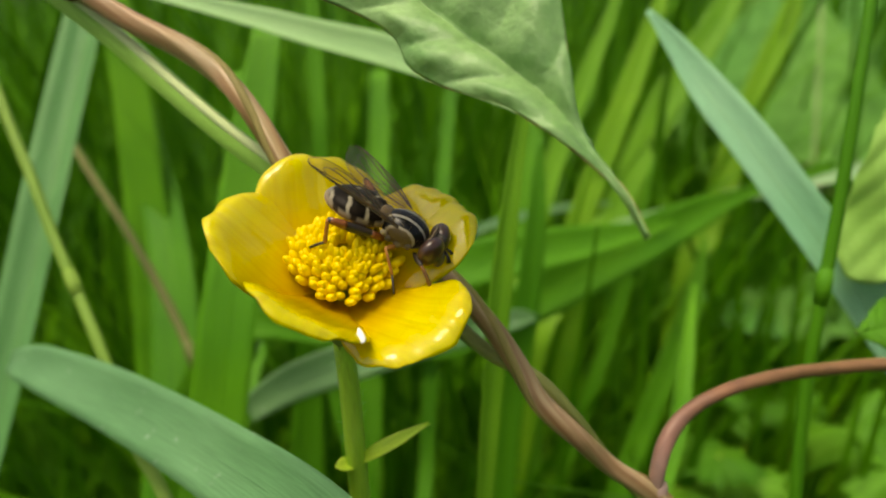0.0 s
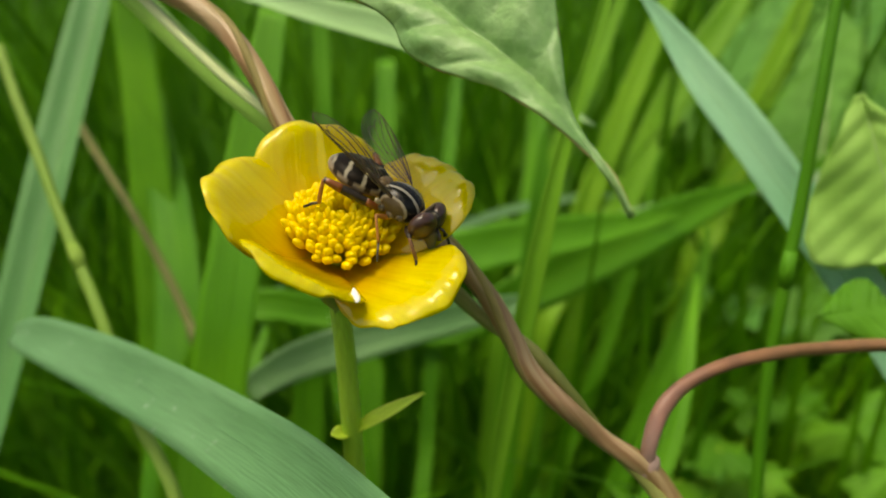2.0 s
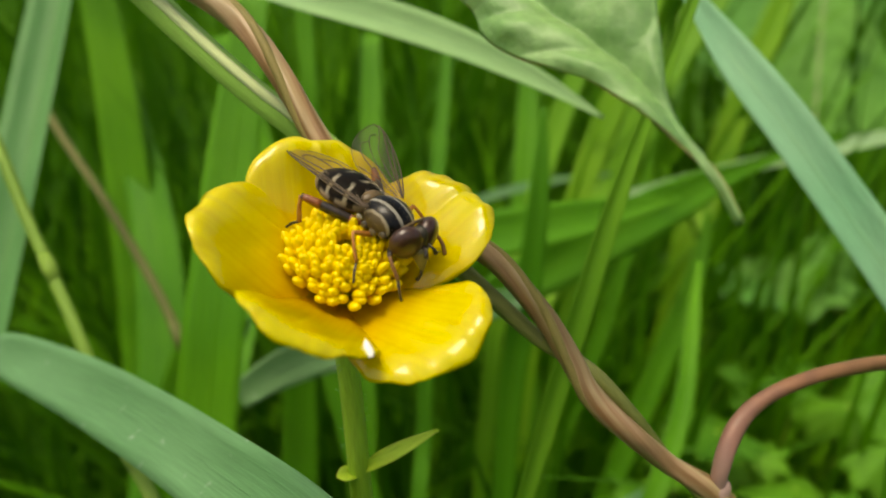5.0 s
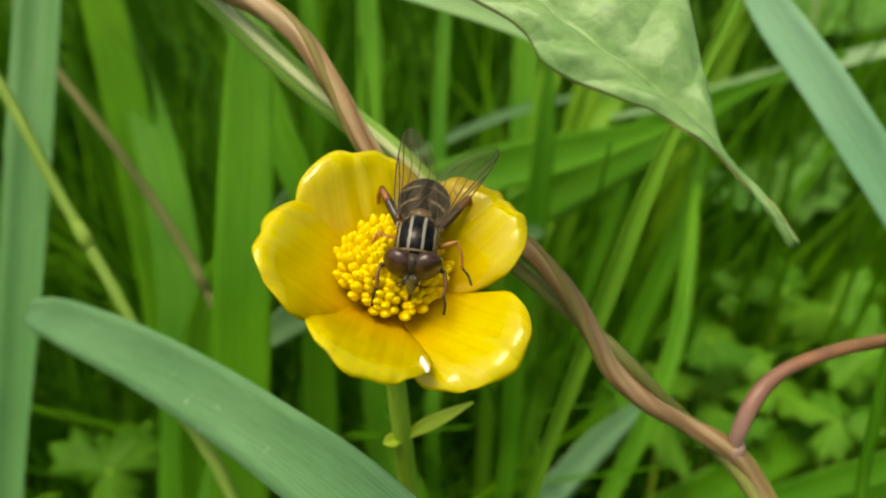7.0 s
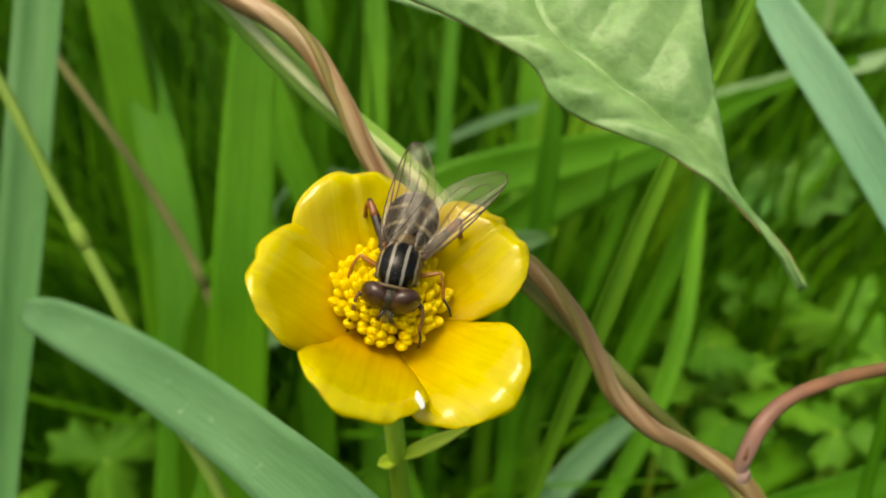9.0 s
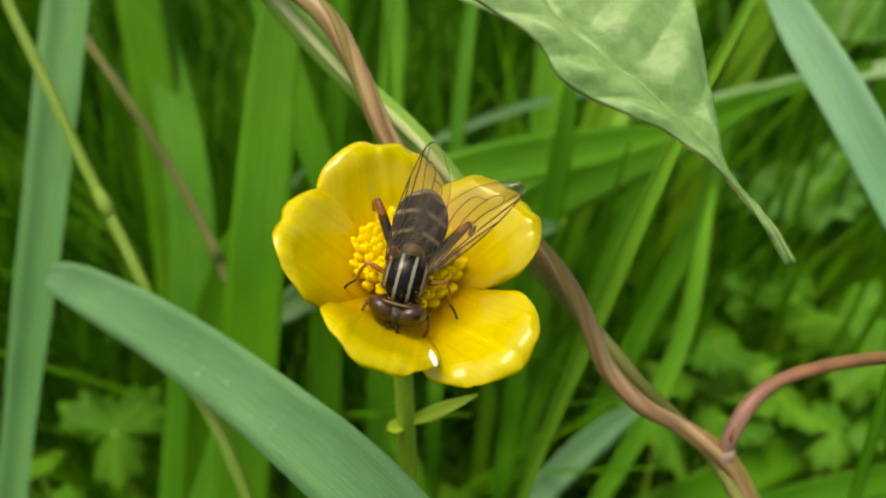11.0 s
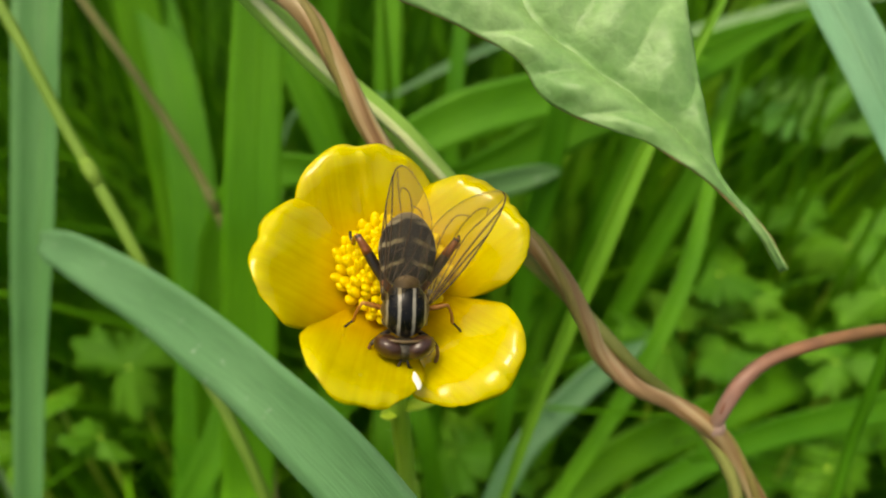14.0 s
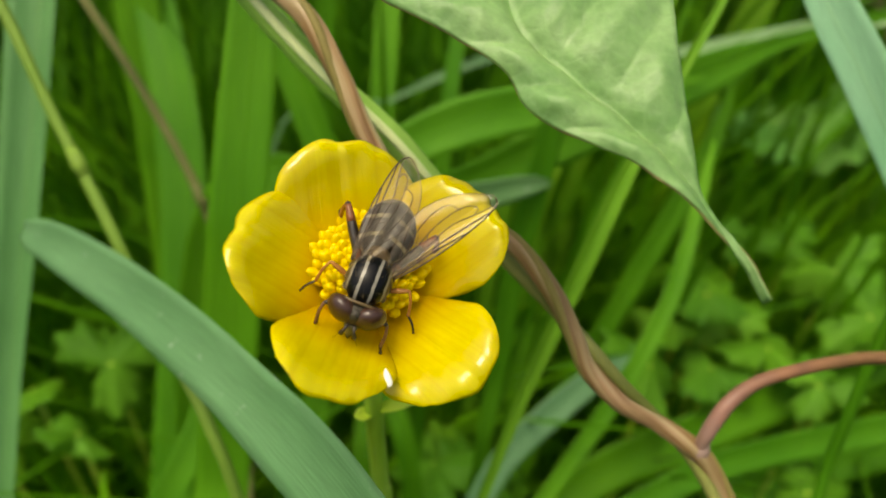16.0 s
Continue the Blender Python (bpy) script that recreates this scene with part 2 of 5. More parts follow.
def tube(bm, pts, radii, sides=8, lobes=None, turns=0.0, caps=True):
    """Sweep a round (or lobed, twisting) section along pts."""
    uvl = bm.loops.layers.uv.verify()
    rings = []
    ref = np.array([0.31, 0.17, 0.93])
    for i, p in enumerate(pts):
        t = unit(pts[min(i + 1, len(pts) - 1)] - pts[max(i - 1, 0)])
        a = unit(ref - t * (ref @ t))
        ref = a
        b = np.cross(t, a)
        ring = []
        for k in range(sides):
            ang = 2 * math.pi * k / sides
            r = radii[i] * (1 + (lobes(ang) if lobes else 0.0))
            th = ang + turns * 2 * math.pi * i / max(1, len(pts) - 1)
            ring.append(bm.verts.new(p + (a * math.cos(th) + b * math.sin(th)) * r))
        rings.append(ring)
    for i in range(len(rings) - 1):
        for k in range(sides):
            f = bm.faces.new((rings[i][k], rings[i][(k + 1) % sides], rings[i + 1][(k + 1) % sides], rings[i + 1][k]))
            for lp, (u, v) in zip(f.loops, ((k, i), (k + 1, i), (k + 1, i + 1), (k, i + 1))):
                lp[uvl].uv = (u / sides, v / 3.0)
    if caps:
        bm.faces.new(rings[0][::-1])
        bm.faces.new(rings[-1])
    return rings


def ribbon(bm, rows, facing, fold=0.12, thick=0.00025, across=6, wave=0.0, seed=0, steps=7):
    """A closed thin blade along rows (x, y, z, width) that turns its face towards facing, folded at the midrib."""
    pts = spline(rows, steps)
    face = unit(np.array(facing, float))
    top, low = [], []
    for i, q in enumerate(pts):
        t = unit(pts[min(i + 1, len(pts) - 1)][:3] - pts[max(i - 1, 0)][:3])
        side = unit(np.cross(t, face))
        nrm = np.cross(side, t)
        w = max(q[3], 0.0003)
        a, b = [], []
        for k in range(across + 1):
            s = k / across * 2 - 1
            z = (abs(s) ** 1.7 - 0.4) * fold * w + wave * w * math.sin(i * 0.55 + s * 2.0 + seed)
            th = thick * (1.0 - 0.75 * abs(s)) + (0.0003 if k * 2 == across else 0)
            c = q[:3] + side * (s * w / 2) + nrm * z
            a.append(bm.verts.new(c))
            b.append(bm.verts.new(c - nrm * th))
        top.append(a)
        low.append(b)
    uvl = bm.loops.layers.uv.verify()

    def quad(vs, ids):
        f = bm.faces.new(vs)
        for lp, (i, k) in zip(f.loops, ids):
            lp[uvl].uv = (k / across + seed * 0.37, i / 4.0)

    for i in range(len(pts) - 1):
        for k in range(across):
            quad((top[i][k], top[i][k + 1], top[i + 1][k + 1], top[i + 1][k]), ((i, k), (i, k + 1), (i + 1, k + 1), (i + 1, k)))
            quad((low[i][k + 1], low[i][k], low[i + 1][k], low[i + 1][k + 1]), ((i, k + 1), (i, k), (i + 1, k), (i + 1, k + 1)))
        for k, fl in ((0, False), (across, True)):
            q = (top[i][k], top[i + 1][k], low[i + 1][k], low[i][k])
            quad(q[::-1] if fl else q, ((i, k),) * 4)
    for i in (0, len(pts) - 1):
        for k in range(across):
            bm.faces.new((top[i][k], low[i][k], low[i][k + 1], top[i][k + 1]))


def ellipsoid(bm, centre, radii, rot=None, seg=20, rings=12, shape=None):
    """An ellipsoid whose points pass through shape(x, y, z) on the unit ball."""
    m = rot or Matrix.Identity(3)
    grid = []
    for i in range(rings + 1):
        ph = math.pi * i / rings
        row = []
        for k in range(seg):
            th = 2 * math.pi * k / seg
            v = (math.sin(ph) * math.cos(th), math.cos(ph), math.sin(ph) * math.sin(th))
            if shape:
                v = shape(*v)
            row.append(Vector(centre) + m @ Vector((v[0] * radii[0], v[1] * radii[1], v[2] * radii[2])))
        grid.append(row)
    a, b = bm.verts.new(grid[0][0]), bm.verts.new(grid[-1][0])
    vs = [[bm.verts.new(p) for p in row] for row in grid[1:-1]]
    for k in range(seg):
        n = (k + 1) % seg
        bm.faces.new((a, vs[0][n], vs[0][k]))
        bm.faces.new((b, vs[-1][k], vs[-1][n]))
        for i in range(len(vs) - 1):
            bm.faces.new((vs[i][k], vs[i][n], vs[i + 1][n], vs[i + 1][k]))


def local(rows, origin):
    return [(r[0] - origin[0], r[1] - origin[1], r[2] - origin[2], *r[3:]) for r in rows]


# ---------------------------------------------------------------- ground
bm = bmesh.new()
N_G = 60
gv = []
for i in range(N_G + 1):
    row = []
    for j in range(N_G + 1):
        u, v = i / N_G * 2 - 1, j / N_G * 2 - 1
        x, y = 60 * u * abs(u) ** 3, 60 * v * abs(v) ** 3 + 0.2
        row.append(bm.verts.new((x, y, 0.02 * noise.noise(Vector((x * 6, y * 6, 0))))))
    gv.append(row)
for i in range(N_G):
    for j in range(N_G):
        bm.faces.new((gv[i][j], gv[i + 1][j], gv[i + 1][j + 1], gv[i][j + 1]))
tagged(mesh_ob("ground", bm, M_SOIL), "dark mossy meadow soil under the grass", "ground", kind="structure")


def meadow():
    """The countless grass of the meadow, thick behind the flower and thinner round about."""
    rng = np.random.RandomState(4)
    verts, faces = [], []

    def blade(x, y, h, w, lean, turn, droop):
        n = 7
        dx, dy = math.cos(turn), math.sin(turn)
        face = turn + rng.uniform(-0.9, 0.9)
        sx, sy = -math.sin(face), math.cos(face)
        base = len(verts)
        for i in range(n + 1):
            s = i / n
            out = lean * s + droop * s ** 3
            z = h * (s - 0.25 * droop / h * s ** 4)
            ww = w * (0.55 + 0.45 * min(1, s * 4)) * (1 - s ** 3) ** 0.8 * 0.5 + 0.0002
            cx, cy = x + dx * out, y + dy * out
            verts.extend(((cx - sx * ww, cy - sy * ww, z), (cx + dx * ww * 0.3, cy + dy * ww * 0.3, z - ww * 0.3), (cx + sx * ww, cy + sy * ww, z)))
        for i in range(n):
            for k in range(2):
                a = base + i * 3 + k
                faces.append((a, a + 1, a + 4, a + 3))

    def height(y):
        return 0.24 + 0.1 * rng.rand() if y < 0.22 else (0.27 + 0.15 * rng.rand() if y < 0.34 else 0.29 + 0.2 * rng.rand() + 0.07 * y + 0.12 * (rng.rand() < 0.15))

    for _ in range(2600):
        y = 0.15 + min(1.8, rng.exponential(0.30))
        x = rng.normal() * 0.42 * (0.35 + y)
        if y < 0.21 and abs(x) < 0.1:
            continue
        blade(x, y, height(y), rng.uniform(0.005, 0.010), rng.uniform(0, 0.09), rng.uniform(0, 6.3), rng.uniform(0, 0.09))
    for _ in range(5600):
        y = 0.17 + min(1.8, rng.exponential(0.30))
        x = rng.normal() * 0.42 * (0.35 + y)
        lean = rng.uniform(0, 0.10) if y < 0.26 or rng.rand() < 0.6 else rng.uniform(0.1, 0.26)
        if y < 0.21 and abs(x) < 0.1:
            continue
        blade(x, y, height(y) + 0.02, rng.uniform(0.0018, 0.0045), lean, rng.uniform(0, 6.3), rng.uniform(0, 0.12))
    for _ in range(2400):
        y = 0.05 + 0.3 * rng.rand()
        x = rng.uniform(-0.3, 0.3)
        blade(x, y, rng.uniform(0.10, 0.23), rng.uniform(0.003, 0.008), rng.uniform(0, 0.12), rng.uniform(0, 6.3), rng.uniform(0.01, 0.09))
    for _ in range(1800):
        x, y = rng.uniform(-0.45, 0.45), rng.uniform(-0.45, 0.06)
        blade(x, y, rng.uniform(0.1, 0.24), rng.uniform(0.004, 0.008), rng.uniform(0, 0.07), rng.uniform(0, 6.3), rng.uniform(0.01, 0.07))
    for _ in range(22000):
        a, r = rng.uniform(0, 6.3), 0.36 + 5.6 * rng.rand() ** 1.4
        x, y = r * math.cos(a), r * math.sin(a)
        if y > 0.1 and abs(x) < 0.5 * (0.35 + y) and y < 0.5:
            continue
        grow = 1 + 0.5 * r
        blade(x, y, rng.uniform(0.26, 0.45) + 0.05 * r, rng.uniform(0.005, 0.010) * grow, rng.uniform(0, 0.1), rng.uniform(0, 6.3), rng.uniform(0.01, 0.1))
    me = bpy.data.meshes.new("grass")
    me.from_pydata(verts, [], faces)
    me.materials.append(M_GRASS)
    me.polygons.foreach_set("use_smooth", [True] * len(me.polygons))
    tagged(new("grass", me), "thick green meadow grass growing from the soil", "grass", kind="stuff")


meadow()

# ---------------------------------------------------------------- single grass blades and stems


def rooted(rows, first=False):
    """The rows, carried on from their lower (or first) end down to the soil."""
    rows = [tuple(r) for r in rows]
    if first or rows[0][2] < rows[-1][2]:
        rows = rows[::-1]
    a, b = np.array(rows[-2][:3]), np.array(rows[-1][:3])
    d = unit(b - a)
    x, y, z, w = rows[-1]
    e = b + d * 0.035
    e[2] = min(e[2], b[2] - 0.005)
    g = e + np.array((d[0], d[1], 0.0)) * 0.05
    return rows + [(*e, w * 0.95), (*(e * 0.4 + g * 0.6 - np.array((0, 0, e[2] * 0.45))), w * 0.85), (g[0], g[1], -0.01, w * 0.7)]


def grass_blade(rows, facing, material, label, fold=0.12, wave=0.0, pivot=None, name="grass_plant", category="grass", rib=0.05, plant=None, first=False):
    """One grass plant: its blade, carried down to the soil, and the midrib."""
    o = pivot or rows[-1][:3]
    if plant:
        root, o = plant, tuple(plant.location)
        rows = local(rows, o)
    else:
        root = new(name)
        root.location = o
        tagged(root, label, category, group="meadow grass")
        rows = local(rooted(rows, first), o)
    bm = bmesh.new()
    ribbon(bm, rows, facing, fold, wave=wave, seed=len(bpy.data.objects))
    part("blade", bm, material, root)
    if rib:
        face = unit(np.array(facing, float))
        pts = spline(rows, 7)
        bm = bmesh.new()
        line = [p[:3] - face * (fold * 0.4 * p[3] + 0.0002) for p in pts]
        tube(bm, line, [max(0.00008, min(0.00035 * rib / 0.05, p[3] * rib)) for p in pts], 6)
        part("midrib", bm, M_RIDGE if rib > 0.1 else material, root)
    return root


def grass_stem(rows, material, label, pivot=None, name="grass_plant"):
    o = pivot or rows[-1][:3]
    root = new(name)
    root.location = o
    tagged(root, label, "grass", group="meadow grass")
    pts = spline(local(rooted(rows), o), 5)
    bm = bmesh.new()
    tube(bm, [p[:3] for p in pts], [p[3] / 2 for p in pts], 10, lambda a: 0.06 * math.cos(3 * a))
    part("stem", bm, material, root)
    bm = bmesh.new()
    k = len(pts) * 2 // 5
    tube(bm, [p[:3] for p in pts[k:k + 3]], [pts[k][3] / 2 * f for f in (1.05, 1.3, 1.05)], 10)
    part("node", bm, material, root, "swollen stem node")
    return root


GREEN = "long green grass blade standing in the meadow"
upright = grass_blade([(-0.0292, 0.1296, 0.4482, 0.00480), (-0.0312, 0.1197, 0.4308, 0.00742), (-0.0326, 0.1121, 0.4171, 0.00856), (-0.0340, 0.1035, 0.4020, 0.00908), (-0.0356, 0.0965, 0.3855, 0.00925), (-0.0380, 0.0854, 0.3597, 0.00913)], (-0.03, -0.87, 0.49), M_BLADE, "broad upright mid-green grass blade behind the flower", 0.1)
reed = grass_blade([(-0.0713, 0.1673, 0.4639, 0.00629), (-0.0713, 0.1515, 0.4459, 0.00804), (-0.0715, 0.1313, 0.4223, 0.00811), (-0.0718, 0.1186, 0.4068, 0.00764), (-0.0729, 0.1069, 0.3908, 0.00703), (-0.0746, 0.0960, 0.3741, 0.00558), (-0.0770, 0.0796, 0.3480, 0.00515)], (-0.00, -0.81, 0.59), M_REED, "upright blue-green reed-like grass with one broad arching blade", 0.3)
grass_blade([(-0.0657, 0.1002, 0.4009, 0.00268), (-0.0624, 0.0977, 0.4017, 0.00512), (-0.0570, 0.0943, 0.4023, 0.00653), (-0.0444, 0.0850, 0.4031, 0.00779), (-0.0331, 0.0749, 0.4046, 0.00792), (-0.0225, 0.0640, 0.4066, 0.00801), (-0.0132, 0.0533, 0.4088, 0.00785), (-0.0051, 0.0422, 0.4107, 0.00720)], (-0.00, -0.81, 0.59), M_BLUE, "", 0.09, 0.02, plant=reed, rib=0.012)
grass_stem([(-0.0743, 0.1245, 0.4417, 0.00151), (-0.0693, 0.1181, 0.4343, 0.00168), (-0.0636, 0.1114, 0.4267, 0.00167), (-0.0583, 0.1049, 0.4192, 0.00165), (-0.0526, 0.0984, 0.4118, 0.00174), (-0.0476, 0.0925, 0.4053, 0.00172), (-0.0424, 0.0861, 0.3966, 0.00172)], M_YELLOWSTEM, "thin leaning yellow-green grass stem")
grass_stem([(-0.0921, 0.1762, 0.4327, 0.00160), (-0.0833, 0.1663, 0.4209, 0.00171), (-0.0694, 0.1534, 0.4067, 0.00181), (-0.0570, 0.1408, 0.3929, 0.00191), (-0.0498, 0.1321, 0.3828, 0.00189), (-0.0431, 0.1216, 0.3684, 0.00177), (-0.0404, 0.1054, 0.3446, 0.00155)], M_BROWNSTEM, "thin leaning withered brown grass stem")
grass_blade([(-0.0874, 0.2162, 0.4281, 0.00603), (-0.0796, 0.2010, 0.4073, 0.00965), (-0.0726, 0.1847, 0.3886, 0.01134), (-0.0677, 0.1680, 0.3691, 0.01211), (-0.0664, 0.1496, 0.3441, 0.01181), (-0.0696, 0.1223, 0.3001, 0.01146)], (-0.00, -0.81, 0.59), M_BLADE, GREEN)
grass_blade([(-0.0459, 0.1705, 0.4386, 0.00595), (-0.0397, 0.1606, 0.4224, 0.00667), (-0.0348, 0.1526, 0.4092, 0.00691), (-0.0289, 0.1458, 0.3942, 0.00676), (-0.0217, 0.1376, 0.3751, 0.00615), (-0.0142, 0.1254, 0.3452, 0.00508)], (-0.02, -0.86, 0.51), M_BLADE, GREEN, 0.3)
grass_blade([(-0.0214, 0.1396, 0.3881, 0.00715), (-0.0025, 0.1444, 0.3968, 0.01000), (0.0120, 0.1481, 0.3997, 0.01014), (0.0286, 0.1531, 0.4008, 0.00867), (0.0434, 0.1581, 0.4019, 0.00508), (0.0547, 0.1620, 0.4030, 0.00104)], (-0.02, -0.86, 0.51), M_BLADE, "broad green grass blade bent over sideways")
grass_blade([(-0.0164, 0.1834, 0.3836, 0.00121), (-0.0044, 0.1864, 0.3890, 0.00211), (0.0078, 0.1908, 0.3928, 0.00244), (0.0204, 0.1956, 0.3955, 0.00248), (0.0369, 0.2019, 0.3969, 0.00191), (0.0496, 0.2022, 0.3978, 0.00095)], (-0.02, -0.86, 0.51), M_BLUE, "narrow bluish grass blade lying across others")
grass_blade([(0.1281, 0.1955, 0.4091, 0.00392), (0.1070, 0.1942, 0.4061, 0.00392), (0.0890, 0.1928, 0.4032, 0.00392), (0.0679, 0.1909, 0.3991, 0.00332), (0.0468, 0.1890, 0.3952, 0.00121)], (-0.02, -0.86, 0.51), M_PALE, "narrow pale grass blade lying across others", first=True)
RIGHT = (0.0681, 0.0823, 0.3908)
right_blade = grass_blade([(0.0280, 0.1113, 0.4499, 0.00093), (0.0315, 0.1087, 0.4451, 0.00326), (0.0358, 0.1046, 0.4385, 0.00562), (0.0411, 0.1002, 0.4313, 0.00642), (0.0468, 0.0961, 0.4232, 0.00661), (0.0524, 0.0920, 0.4152, 0.00693), (0.0588, 0.0880, 0.4057, 0.00715), (0.0681, 0.0823, 0.3908, 0.00708)], (-0.00, -0.95, 0.30), M_SILVER, "broad slanting pale blue-green grass blade", 0.2, pivot=RIGHT)
grass_blade([(-0.0560, 0.1125, 0.4560, 0.0016), (-0.0420, 0.1115, 0.4532, 0.0020), (-0.0280, 0.1104, 0.4498, 0.0036), (-0.0185, 0.1095, 0.4472, 0.0048), (-0.0074, 0.1085, 0.4444, 0.0056), (0.0038, 0.1072, 0.4405, 0.0047), (0.0133, 0.1057, 0.4362, 0.00286), (0.0214, 0.1043, 0.4318, 0.00040)], (-0.00, -0.75, 0.66), M_PALE, "pale pointed grass blade hanging behind the leaf", 0.2, first=True)
for rows in (
    [(0.0665, 0.2162, 0.4626, 0.00191), (0.0598, 0.2104, 0.4446, 0.00540), (0.0499, 0.2028, 0.4205, 0.00699), (0.0400, 0.1952, 0.3964, 0.00699), (0.0333, 0.1884, 0.3753, 0.00635)],
    [(0.1112, 0.2698, 0.4676, 0.00397), (0.0990, 0.2633, 0.4470, 0.01032), (0.0868, 0.2580, 0.4301, 0.01191), (0.0745, 0.2515, 0.4094, 0.01112), (0.0622, 0.2432, 0.3831, 0.00992)],
    [(0.0475, 0.1941, 0.4587, 0.00172), (0.0408, 0.1889, 0.4424, 0.00400), (0.0334, 0.1834, 0.4248, 0.00515), (0.0267, 0.1778, 0.4072, 0.00515), (0.0214, 0.1717, 0.3882, 0.00457)],
    [(0.1469, 0.3009, 0.4675, 0.00356), (0.1331, 0.2909, 0.4359, 0.00978), (0.1192, 0.2809, 0.4043, 0.01112), (0.1064, 0.2702, 0.3706, 0.01067)],
):
    grass_blade(rows, (-0.1, -0.8, 0.6), M_STALK, "bright fresh green grass blade leaning in the meadow")
for rows, facing in (
    ([(-0.0176, 0.2258, 0.4346, 0.00540), (-0.0176, 0.2111, 0.4101, 0.00635), (-0.0186, 0.1980, 0.3883, 0.00699), (-0.0198, 0.1817, 0.3610, 0.00730), (-0.0206, 0.1506, 0.3093, 0.00730)], (-0.02, -0.86, 0.51)),
    ([(0.0042, 0.1929, 0.4390, 0.00243), (0.0020, 0.1818, 0.4205, 0.00324), (-0.0000, 0.1721, 0.4042, 0.00351), (-0.0018, 0.1617, 0.3868, 0.00378), (-0.0040, 0.1470, 0.3524, 0.00361)], (-0.02, -0.86, 0.51)),
    ([(0.0312, 0.2416, 0.4239, 0.00524), (0.0298, 0.2290, 0.4030, 0.00769), (0.0278, 0.2165, 0.3819, 0.00873), (0.0261, 0.2003, 0.3549, 0.00873), (0.0241, 0.1733, 0.3100, 0.00803)], (-0.02, -0.86, 0.51)),
    ([(-0.0904, 0.2144, 0.4638, 0.00794), (-0.0848, 0.2045, 0.4319, 0.01048), (-0.0813, 0.1950, 0.4016, 0.01175), (-0.0791, 0.1851, 0.3698, 0.01207), (-0.0782, 0.1691, 0.3182, 0.01112)], (-0.00, -0.95, 0.30)),
    ([(-0.0286, 0.1713, 0.4606, 0.00330), (-0.0273, 0.1653, 0.4412, 0.00356), (-0.0266, 0.1593, 0.4218, 0.00330), (-0.0294, 0.1541, 0.3885, 0.00524), (-0.0322, 0.1484, 0.3532, 0.00810), (-0.0328, 0.1396, 0.3248, 0.00756)], (-0.00, -0.95, 0.30)),
    ([(0.0194, 0.1399, 0.4273, 0.00089), (0.0183, 0.1352, 0.4124, 0.00378), (0.0164, 0.1318, 0.3947, 0.00496), (0.0133, 0.1285, 0.3738, 0.00507), (0.0115, 0.1244, 0.3439, 0.00429)], (-0.00, -0.95, 0.30)),
    ([(0.0096, 0.1131, 0.2760, 0.00834), (0.0411, 0.1302, 0.2979, 0.01167), (0.0688, 0.1398, 0.3058, 0.01269), (0.0979, 0.1498, 0.3119, 0.01151), (0.1262, 0.1600, 0.3137, 0.00983), (0.1568, 0.1694, 0.3145, 0.00615)], (-0.00, -0.79, 0.62)),
    ([(0.0220, 0.1039, 0.2981, 0.00496), (0.0458, 0.1134, 0.3106, 0.00695), (0.0721, 0.1230, 0.3184, 0.00756), (0.1085, 0.1307, 0.3217, 0.00826), (0.1305, 0.1331, 0.3249, 0.00774)], (-0.00, -0.79, 0.62)),
    ([(0.0234, 0.1641, 0.3034, 0.00318), (0.0376, 0.1754, 0.3398, 0.00413), (0.0487, 0.1848, 0.3701, 0.00413), (0.0550, 0.1914, 0.3914, 0.00286), (0.0597, 0.1976, 0.4111, 0.00079)], (-0.00, -0.95, 0.30)),
    ([(0.0382, 0.1493, 0.3233, 0.00572), (0.0524, 0.1595, 0.3561, 0.00629), (0.0623, 0.1681, 0.3771, 0.00578), (0.0670, 0.1748, 0.3886, 0.00294), (0.0681, 0.1780, 0.3954, 0.00089)], (-0.00, -0.95, 0.30)),
    ([(0.0022, 0.1555, 0.3765, 0.00810), (0.0211, 0.1583, 0.3855, 0.01080), (0.0404, 0.1630, 0.3940, 0.01174), (0.0578, 0.1683, 0.4011, 0.00973), (0.0766, 0.1752, 0.4066, 0.00343), (0.0994, 0.1772, 0.4135, 0.00286)], (-0.00, -0.95, 0.30)),
    ([(0.0189, 0.0985, 0.3307, 0.00357), (0.0378, 0.1164, 0.3531, 0.00429), (0.0479, 0.1299, 0.3667, 0.00410), (0.0538, 0.1437, 0.3791, 0.00320), (0.0594, 0.1583, 0.3892, 0.00102)], (-0.01, -0.78, 0.63)),
    ([(0.0555, 0.1263, 0.2470, 0.00953), (0.0909, 0.1429, 0.2680, 0.01334), (0.1228, 0.1519, 0.2794, 0.01429), (0.1619, 0.1596, 0.2893, 0.01270)], (-0.01, -0.78, 0.63)),
    ([(-0.0628, 0.0932, 0.3245, 0.00595), (-0.0518, 0.1071, 0.3422, 0.00667), (-0.0474, 0.1202, 0.3557, 0.00603), (-0.0431, 0.1345, 0.3690, 0.00443), (-0.0403, 0.1494, 0.3798, 0.00127)], (-0.00, -0.79, 0.62)),
):
    grass_blade(rows, facing, M_BLADE, GREEN)
for rows, facing in (([(0.0013, 0.0984, 0.3075, 0.00548), (0.0125, 0.1124, 0.3267, 0.00619), (0.0223, 0.1200, 0.3345, 0.00673), (0.0339, 0.1278, 0.3404, 0.00610), (0.0458, 0.1345, 0.3449, 0.00224)], (-0.00, -0.81, 0.59)),):
    grass_blade(rows, facing, M_BLUE, "short blue-green grass blade low in the meadow")
